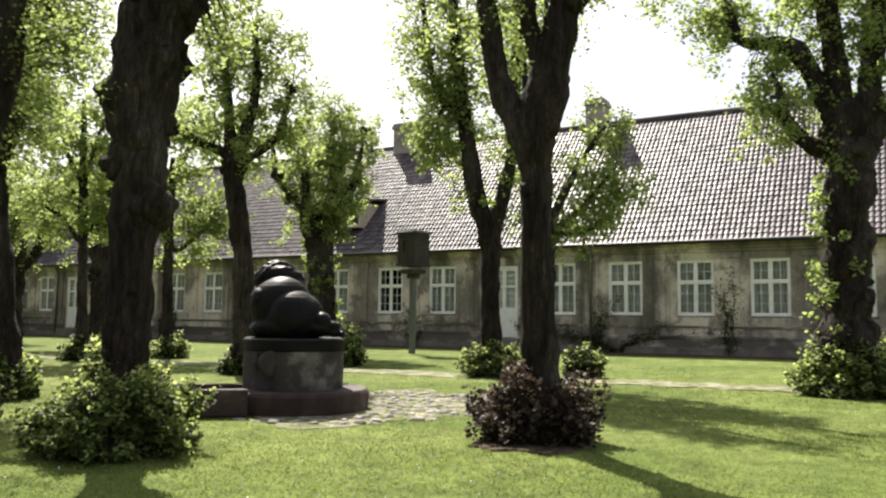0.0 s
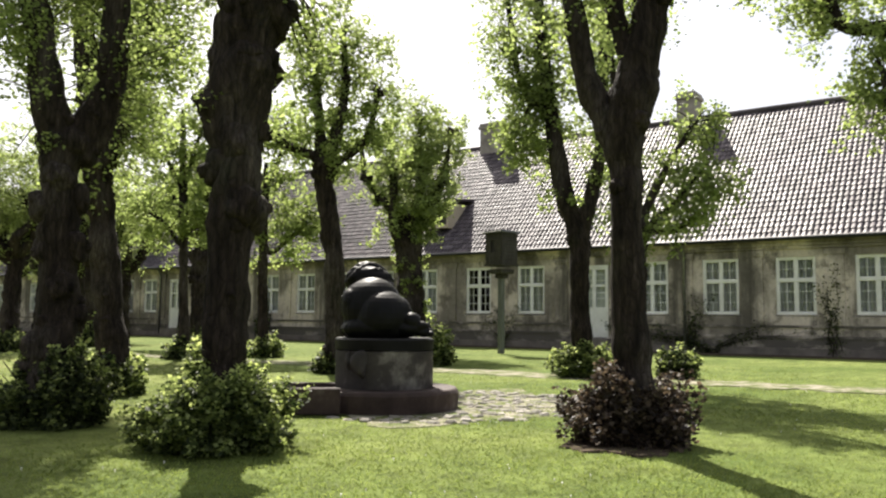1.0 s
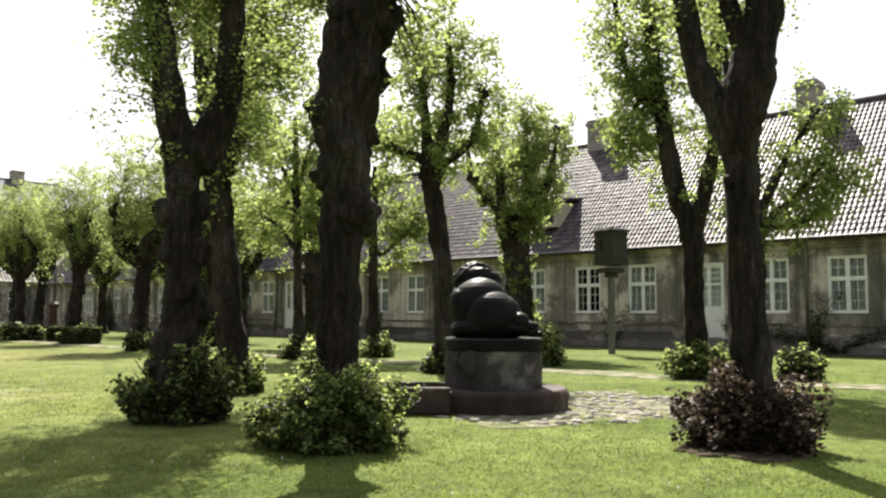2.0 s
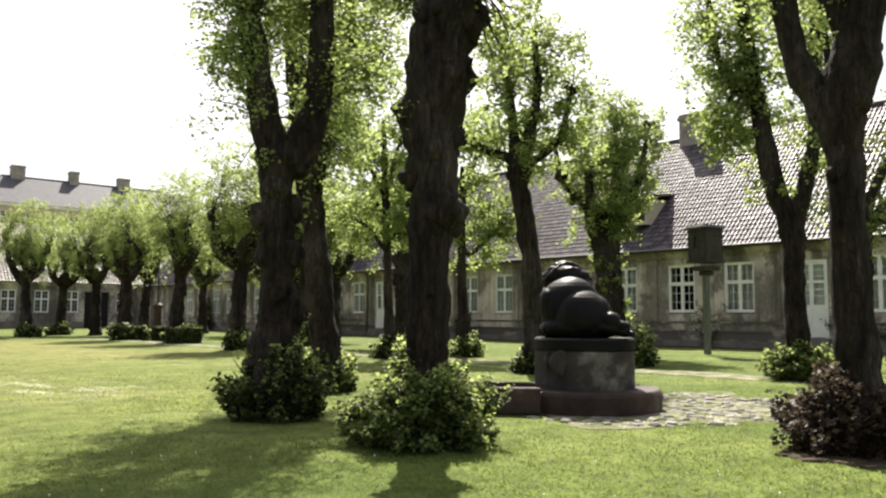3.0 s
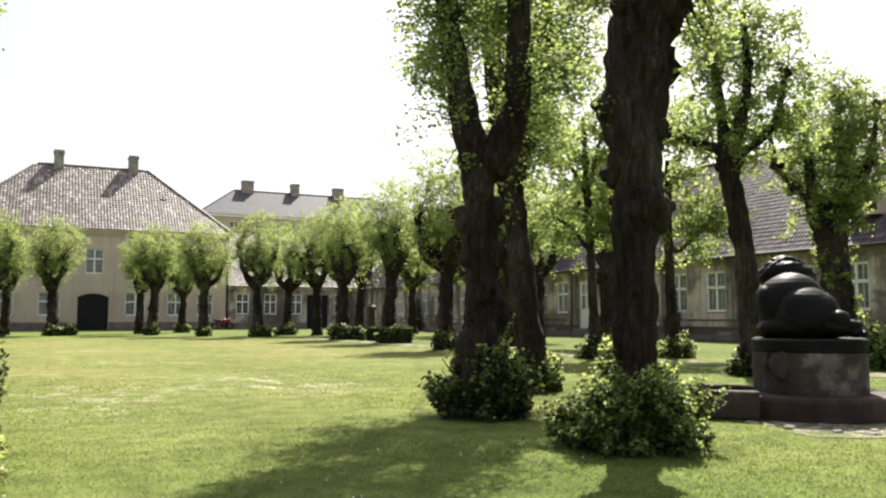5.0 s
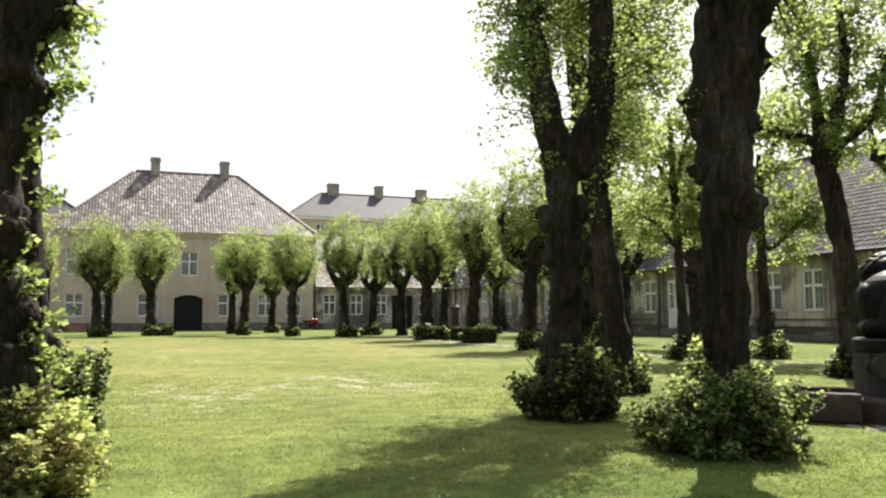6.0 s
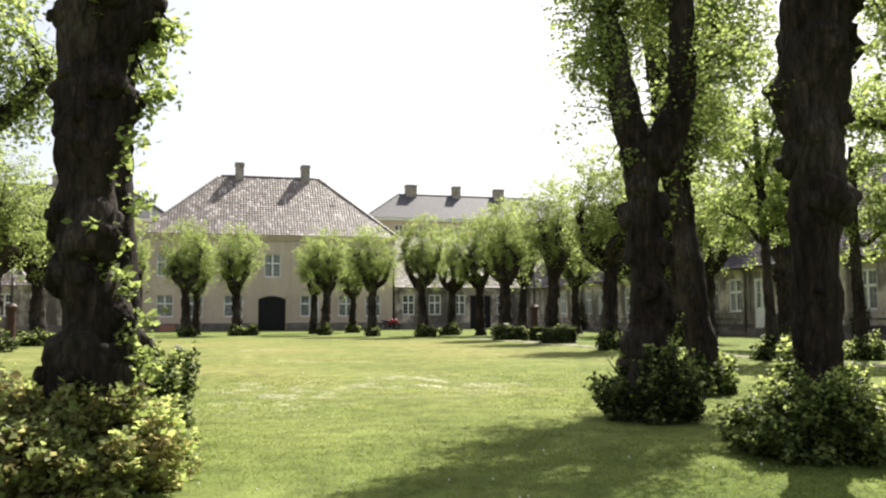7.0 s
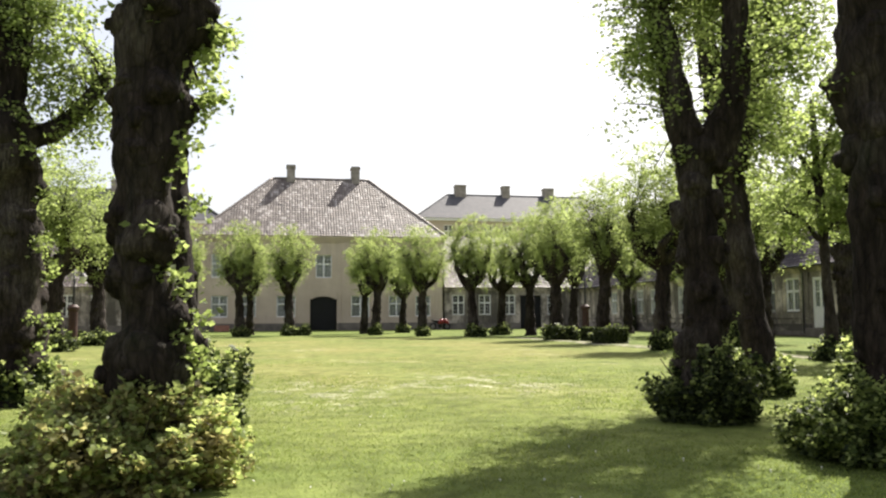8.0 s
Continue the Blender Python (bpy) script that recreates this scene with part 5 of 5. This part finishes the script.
# shrubs at the feet of the trees
YELLOW, DARK = "yellow-green leafy shrub round a lime trunk", "dark glossy leafy shrub round a lime trunk"
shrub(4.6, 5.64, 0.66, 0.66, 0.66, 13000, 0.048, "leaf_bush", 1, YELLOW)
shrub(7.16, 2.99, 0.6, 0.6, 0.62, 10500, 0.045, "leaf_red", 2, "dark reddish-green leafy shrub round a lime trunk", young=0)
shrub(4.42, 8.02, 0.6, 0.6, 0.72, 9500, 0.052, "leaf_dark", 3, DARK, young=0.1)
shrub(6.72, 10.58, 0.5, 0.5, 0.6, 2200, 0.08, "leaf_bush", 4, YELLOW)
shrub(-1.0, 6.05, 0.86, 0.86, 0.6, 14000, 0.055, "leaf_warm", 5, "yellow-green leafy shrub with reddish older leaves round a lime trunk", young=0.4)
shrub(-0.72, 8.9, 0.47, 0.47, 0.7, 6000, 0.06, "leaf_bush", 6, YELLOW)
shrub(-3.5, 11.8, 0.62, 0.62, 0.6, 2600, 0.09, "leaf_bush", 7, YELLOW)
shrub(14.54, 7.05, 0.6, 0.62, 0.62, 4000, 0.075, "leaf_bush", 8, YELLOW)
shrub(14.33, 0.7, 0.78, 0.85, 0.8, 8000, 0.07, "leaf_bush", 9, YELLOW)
shrub(12.08, 11.38, 0.4, 0.4, 0.5, 1400, 0.09, "leaf_dark", 10, DARK, young=0.1)
shrub(15.47, 17.21, 0.6, 0.6, 0.55, 1500, 0.1, "leaf_bush", 11, YELLOW)
shrub(13.49, 18.02, 0.6, 0.6, 0.5, 1500, 0.1, "leaf_dark", 12, DARK, young=0.1)
shrub(15.7, 11.6, 0.6, 0.6, 0.85, 1800, 0.1, "leaf_bush", 13, "clipped yellow-green shrub beside the footpath")
shrub(19.3, 24.9, 0.9, 0.9, 0.7, 1500, 0.11, "leaf_dark", 14, DARK, young=0.1)
far_shrubs = [(-2.4, 53.2, 0.8), (0.59, 55.2, 0.8), (6.2, 54.2, 0.7), (8.63, 49.4, 0.7), (11.16, 46.4, 0.9), (13.8, 50.6, 1.0), (16.4, 47.8, 1.0), (13.6, 38.4, 1.3), (13.9, 33.2, 1.1), (12.63, 25.2, 0.85),
              (16.48, 27.2, 0.7), (-7.95, 31.2, 1.2), (-7.9, 38.0, 1.2), (9.2, 62, 0.8), (1.5, 55.3, 0.7)]
first = None
for i, (x, y, k) in enumerate(far_shrubs):
    m = Matrix.Translation((x, y, 0)) @ Matrix.Rotation(i * 2.1, 4, "Z") @ Matrix.Diagonal((k * 0.72, k * 0.72, 0.75, 1))
    if first is None:
        first = shrub(x, y, 1.0, 1.0, 0.85, 1500, 0.16, "leaf_dark", 31, "low clipped shrub round a pollard trunk", "low shrubs round the lawn", young=0.12)
        first.matrix_basis = m
    else:
        copy_thing(first, m).matrix_basis = m
for x, y, r, h, k in ((27.6, 22.3, 0.8, 1.35, 41), (27.8, 31.0, 0.5, 1.9, 42), (28.0, 43.6, 0.55, 3.0, 44), (28.0, 62.0, 0.6, 3.0, 45)):
    shrub(x, y, r * 0.55, r, h, 2200, 0.1, "leaf_dark", k, "dark climbing shrub against the plaster wall", "wall shrubs", young=0)
shrub(15.6, 5.6, 0.45, 0.45, 0.55, 2000, 0.08, "leaf_dark", 51, DARK, young=0.1)


def wall_vine(y, reach, height, stems, seed):
    """A thin vine whose stems wander up the wing wall, with small leaves along them."""
    rng = np.random.default_rng(seed)
    ob = thing("wall_vine", pose(28.44, y, 0), "thin dark vine climbing the plaster wall", "vine", "wall shrubs")
    s, leaves = Soup(), []
    for _ in range(stems):
        p, pts = np.array([rng.normal(0, 0.03), rng.normal(0, 0.08), -0.03]), []
        aim, tall = rng.uniform(-reach, reach) * 0.14, height * rng.uniform(0.5, 1.0)
        for k in range(12):
            pts.append(tuple(p))
            p = p + np.array([0, aim * (0.4 + k * 0.12) + rng.normal(0, 0.05), tall / 12])
            p[0] = -0.02 - 0.06 * rng.uniform()
            leaves.append(p[None] + rng.normal(0, 1, (14, 3)) * np.array([0.03, 0.11, 0.08]))
        s.tube(pts, [0.016 - 0.001 * k for k in range(12)], 5, cap=False)
    s.to("stem", M["bark"], ob)
    q = np.concatenate(leaves)
    q[:, 0] = np.minimum(q[:, 0], -0.01)
    q[:, 2] = np.maximum(q[:, 2], 0.03)
    leaf_mesh("leaves", q, 0.06, M["leaf_dark"], ob, rng)


wall_vine(5.05, 0.5, 2.9, 4, 71)
wall_vine(9.75, 0.5, 2.4, 4, 72)
wall_vine(8.9, 2.4, 1.0, 9, 73)
wall_vine(17.4, 0.5, 1.8, 4, 74)
wall_vine(12.2, 0.4, 2.0, 3, 75)


# ---- clipped hedges by the pollards ----
def hedge(x, y, w, d, h, seed):
    rng = np.random.default_rng(seed)
    ob = thing("box_hedge", pose(x, y, 0, 0, 0, 12), "low clipped dark green box hedge on the lawn", "hedge", "box hedges")
    p = rng.uniform(-1, 1, (2600, 3))
    k = rng.integers(0, 3, 2600)
    p[np.arange(2600), k] = np.sign(p[np.arange(2600), k]) * rng.uniform(0.85, 1.04, 2600)
    p = p * np.array([w / 2, d / 2, h / 2]) + np.array([0, 0, h / 2 + 0.02])
    leaf_mesh("leaves", p, 0.1, M["leaf_dark"], ob, rng)
    s = Soup()
    for i in range(7):
        s.tube([(w * (i - 3) / 8, 0, -0.05), (w * (i - 3) / 8, 0.05, h * 0.8)], [0.03, 0.02], 5)
    s.to("woody_base", M["bark"], ob)["kind"] = "stuff"


hedge(13.6, 32.2, 1.1, 0.9, 0.62, 61)
hedge(13.5, 38.2, 1.2, 0.9, 0.6, 62)
hedge(14.3, 36.2, 0.7, 0.7, 0.6, 63)


# ---- street lamps ----
def street_lamp():
    ob = thing("street_lamp", pose(-8.0, 34.3, 0), "old street lamp with rust-red fluted iron base and small lantern", "street lamp", "street lamps")
    part("base", lathe(bmesh.new(), [(0.26, -0.02), (0.26, 0.25), (0.19, 0.32), (0.17, 0.9), (0.17, 1.45), (0.23, 1.52), (0.23, 1.62), (0.12, 1.72)], 16), M["red_iron"], ob, "rust-red iron base")
    s = Soup()
    s.tube([(0, 0, 1.7), (0, 0, 2.3), (0, 0, 3.0)], [0.05, 0.04, 0.035], 10)
    s.to("pole", M["iron"], ob)
    s = Soup()
    s.tube(curve([(0, 0, 2.85), (0.12, 0, 3.0), (0.3, 0, 2.98)], 8), [0.02] * 8, 6)
    s.to("arm", M["iron"], ob)
    lan = part("lantern", lathe(bmesh.new(), [(0.05, 2.55), (0.13, 2.72), (0.15, 2.82)], 12, (0.32, 0, 0)), M["lampglass"], ob, "milky glass lantern")
    part("cap", lathe(bmesh.new(), [(0.18, 2.82), (0.12, 2.9), (0.03, 2.98)], 12, (0.32, 0, 0)), M["iron"], lan)
    return ob


lamp = street_lamp()
copy_thing(lamp, pose(14.5, 37.4, 0, 0, 0, 20))


# ---- red motorcycle by the range ----
def motorcycle():
    ob = thing("motorcycle", pose(14.6, 74.6, 0, 0, 0, 8), "red motorcycle parked by the plaster wall", "motorcycle")
    for x in (-0.68, 0.68):
        w = part("wheel", bmesh.new(), M["rubber"], ob)
        s = Soup()
        s.tube([(x + 0.28 * math.cos(a), 0, 0.32 + 0.28 * math.sin(a)) for a in [2 * math.pi * i / 20 for i in range(21)]], [0.06] * 21, 6, cap=False)
        s.to("tyre", M["rubber"], w)
        s = Soup()
        for i in range(6):
            s.tube([(x, 0, 0.32), (x + 0.26 * math.cos(i), 0, 0.32 + 0.26 * math.sin(i))], [0.02, 0.015], 5)
        s.to("rim", M["zinc"], w)
    s = Soup()
    s.blob((0.12, 0, 0.78), 0.26, 0.1)
    s.blob((-0.1, 0, 0.72), 0.2, 0.1)
    s.to("tank", M["red"], ob, label="glossy red tank")
    s = Soup()
    s.blob((0.55, 0, 0.82), 0.22, 0.1)
    s.blob((0.7, 0, 0.68), 0.16, 0.1)
    s.to("fairing", M["red"], ob, label="glossy red fairing")
    s = Soup()
    s.tube(curve([(-0.1, 0, 0.8), (-0.45, 0, 0.8), (-0.85, 0, 0.92)], 8), [0.15, 0.15, 0.14, 0.13, 0.12, 0.1, 0.09, 0.06], 8)
    s.to("seat", M["rubber"], ob, label="black seat")
    s = Soup()
    s.blob((0.0, 0, 0.42), 0.22, 0.2)
    s.to("engine", M["iron"], ob)
    s = Soup()
    s.tube([(0.68, 0.08, 0.32), (0.42, 0.08, 0.98)], [0.03, 0.03], 6)
    s.tube([(0.68, -0.08, 0.32), (0.42, -0.08, 0.98)], [0.03, 0.03], 6)
    s.to("fork", M["zinc"], ob)
    s = Soup()
    s.tube([(0.3, -0.36, 1.06), (0.42, 0, 1.0), (0.3, 0.36, 1.06)], [0.02, 0.02, 0.02], 6)
    s.to("handlebar", M["iron"], ob)
    s = Soup()
    s.tube([(0.05, 0.12, 0.3), (-0.25, 0.3, 0.02)], [0.015, 0.015], 5)
    s.to("side_stand", M["iron"], ob)


motorcycle()

crate = thing("brick_planter", pose(-5.2, 76.4, 0), "low reddish brick planter at the house foot", "planter")
part("body", boxes((-0.65, 0.65, -0.2, -0.1, 0, 0.55), (-0.65, 0.65, 0.1, 0.2, 0, 0.55), (-0.65, -0.55, -0.1, 0.1, 0, 0.55), (0.55, 0.65, -0.1, 0.1, 0, 0.55), bevel=0.01), M["brick"], crate)
part("soil_fill", boxes((-0.55, 0.55, -0.1, 0.1, 0, 0.48)), M["soil"], crate)


# ---- soil and stones ----
def patch(name, x, y, rx, ry, z, material, label, seed):
    v, f = [(x, y, z)], []
    n = 48
    for i in range(n):
        a = 2 * math.pi * i / n
        r = 1 + 0.6 * noise.noise(Vector((math.cos(a) * 1.5 + seed, math.sin(a) * 1.5, 0))) + 0.12 * noise.noise(Vector((math.cos(a) * 6, math.sin(a) * 6, seed)))
        v.append((x + rx * r * math.cos(a), y + ry * r * math.sin(a), z))
        v.append((x + (rx * r + 0.04) * math.cos(a), y + (ry * r + 0.04) * math.sin(a), z - 0.06))
    for i in range(n):
        a, b = 1 + 2 * i, 1 + 2 * ((i + 1) % n)
        f += [(0, a, b), (a, a + 1, b + 1, b)]
    return tagged(mesh_object(name, v, f, material), label, "soil", kind="structure")


patch("soil_patch", 6.95, 2.95, 0.6, 0.5, 0.006, M["soil"], "bare dark soil under a tree shrub", 3.3)
paving = patch("cobbled_patch", 8.75, 6.1, 1.95, 1.6, -0.007, M["path"], "worn cobbled ground with grass round the fountain", 4.2)


def stone_mesh():
    bm = bmesh.new()
    bmesh.ops.create_cube(bm, size=1.0, matrix=Matrix.Diagonal((0.15, 0.11, 0.06, 1)))
    bmesh.ops.bevel(bm, geom=list(bm.edges), offset=0.022, segments=1, affect="EDGES")
    me = bpy.data.meshes.new("cobble")
    bm.to_mesh(me)
    bm.free()
    me.materials.append(M["cobble"])
    return me


stone = stone_mesh()
rng = np.random.default_rng(5)
laid = []
for _ in range(6000):
    if len(laid) >= 200:
        break
    a, r = rng.uniform(0, 2 * math.pi), rng.uniform(0.02, 1.0) ** 0.6
    x, y = 8.75 + 2.05 * r * math.cos(a), 6.15 + 1.7 * r * math.sin(a)
    if math.hypot(x - 7.97, y - 6.62) < 1.06 or any((x - u) ** 2 + (y - v) ** 2 < 0.0145 for u, v in laid):
        continue
    laid.append((x, y))
    ob = new("cobble", stone)
    ob.parent = paving
    ob.matrix_basis = Matrix.Translation((x, y, -0.034 + rng.uniform(0, 0.026))) @ Euler((rng.normal(0, 0.06), rng.normal(0, 0.06), rng.uniform(0, 3.1))).to_matrix().to_4x4() @ Matrix.Diagonal((rng.uniform(0.7, 1.25), rng.uniform(0.7, 1.25), 1, 1))


# ---- grass blades ----
def grass():
    rng = np.random.default_rng(9)
    n = 150000
    a = np.radians(rng.uniform(-18, 94, n))
    r = 3.6 + 26 * rng.beta(1.1, 3.2, n)
    x, y = r * np.sin(a), r * np.cos(a)
    ok = (np.hypot(x - 7.97, y - 6.62) > 1.2) & ((((x - 8.75) / 2.0) ** 2 + ((y - 6.15) / 1.65) ** 2 > 1) | (rng.uniform(0, 1, n) < 0.8)) & (np.abs(x - 14.7) > 0.45)
    x, y, r = x[ok], y[ok], r[ok]
    n = len(x)
    h = rng.uniform(0.0, 0.017, n) * (0.8 + 0.5 * np.sin(x * 1.7) * np.sin(y * 1.3 + 1))
    w = 0.003 + 0.0004 * r
    t = rng.uniform(0, 2 * np.pi, n)
    lean = rng.normal(0, 0.025, (n, 2))
    c, s = np.cos(t) * w, np.sin(t) * w
    z0 = np.full(n, -0.015)
    v = np.stack([np.stack([x - c, y - s, z0], 1), np.stack([x + c, y + s, z0], 1), np.stack([x + lean[:, 0], y + lean[:, 1], h], 1)], 1).reshape(-1, 3)
    me = bpy.data.meshes.new("grass")
    me.vertices.add(3 * n)
    me.vertices.foreach_set("co", v.ravel())
    me.loops.add(3 * n)
    me.loops.foreach_set("vertex_index", np.arange(3 * n, dtype=np.int32))
    me.polygons.add(n)
    me.polygons.foreach_set("loop_start", np.arange(0, 3 * n, 3, dtype=np.int32))
    me.update(calc_edges=True)
    me.materials.append(M["grass"])
    tagged(new("grass", me), "short mown lawn grass blades", "grass", kind="stuff")


grass()


def daisies():
    """Small white flower heads scattered in the lawn."""
    rng = np.random.default_rng(3)
    v, f = [], []
    for _ in range(380):
        a, r = radians(rng.uniform(-16, 92)), rng.uniform(4.5, 17)
        x, y = r * math.sin(a) + rng.normal(0, 0.3), r * math.cos(a) + rng.normal(0, 0.3)
        if noise.noise(Vector((x * 0.5, y * 0.5, 3))) < -0.05 or math.hypot(x - 7.97, y - 6.62) < 1.2:
            continue
        s, z = rng.uniform(0.004, 0.008), rng.uniform(0.01, 0.018)
        b = len(v)
        v.append((x, y, z + 0.004))
        for k in range(6):
            v.append((x + s * math.cos(k * 1.047), y + s * math.sin(k * 1.047), z))
        v.append((x, y, -0.01))
        f += [(b, b + 1 + k, b + 1 + (k + 1) % 6) for k in range(6)] + [(b + 7, b + 1 + (k + 1) % 6, b + 1 + k) for k in (0, 3)]
    tagged(mesh_object("daisies", v, f, M["white"]), "tiny white daisies in the mown lawn", "flowers", kind="stuff")


daisies()
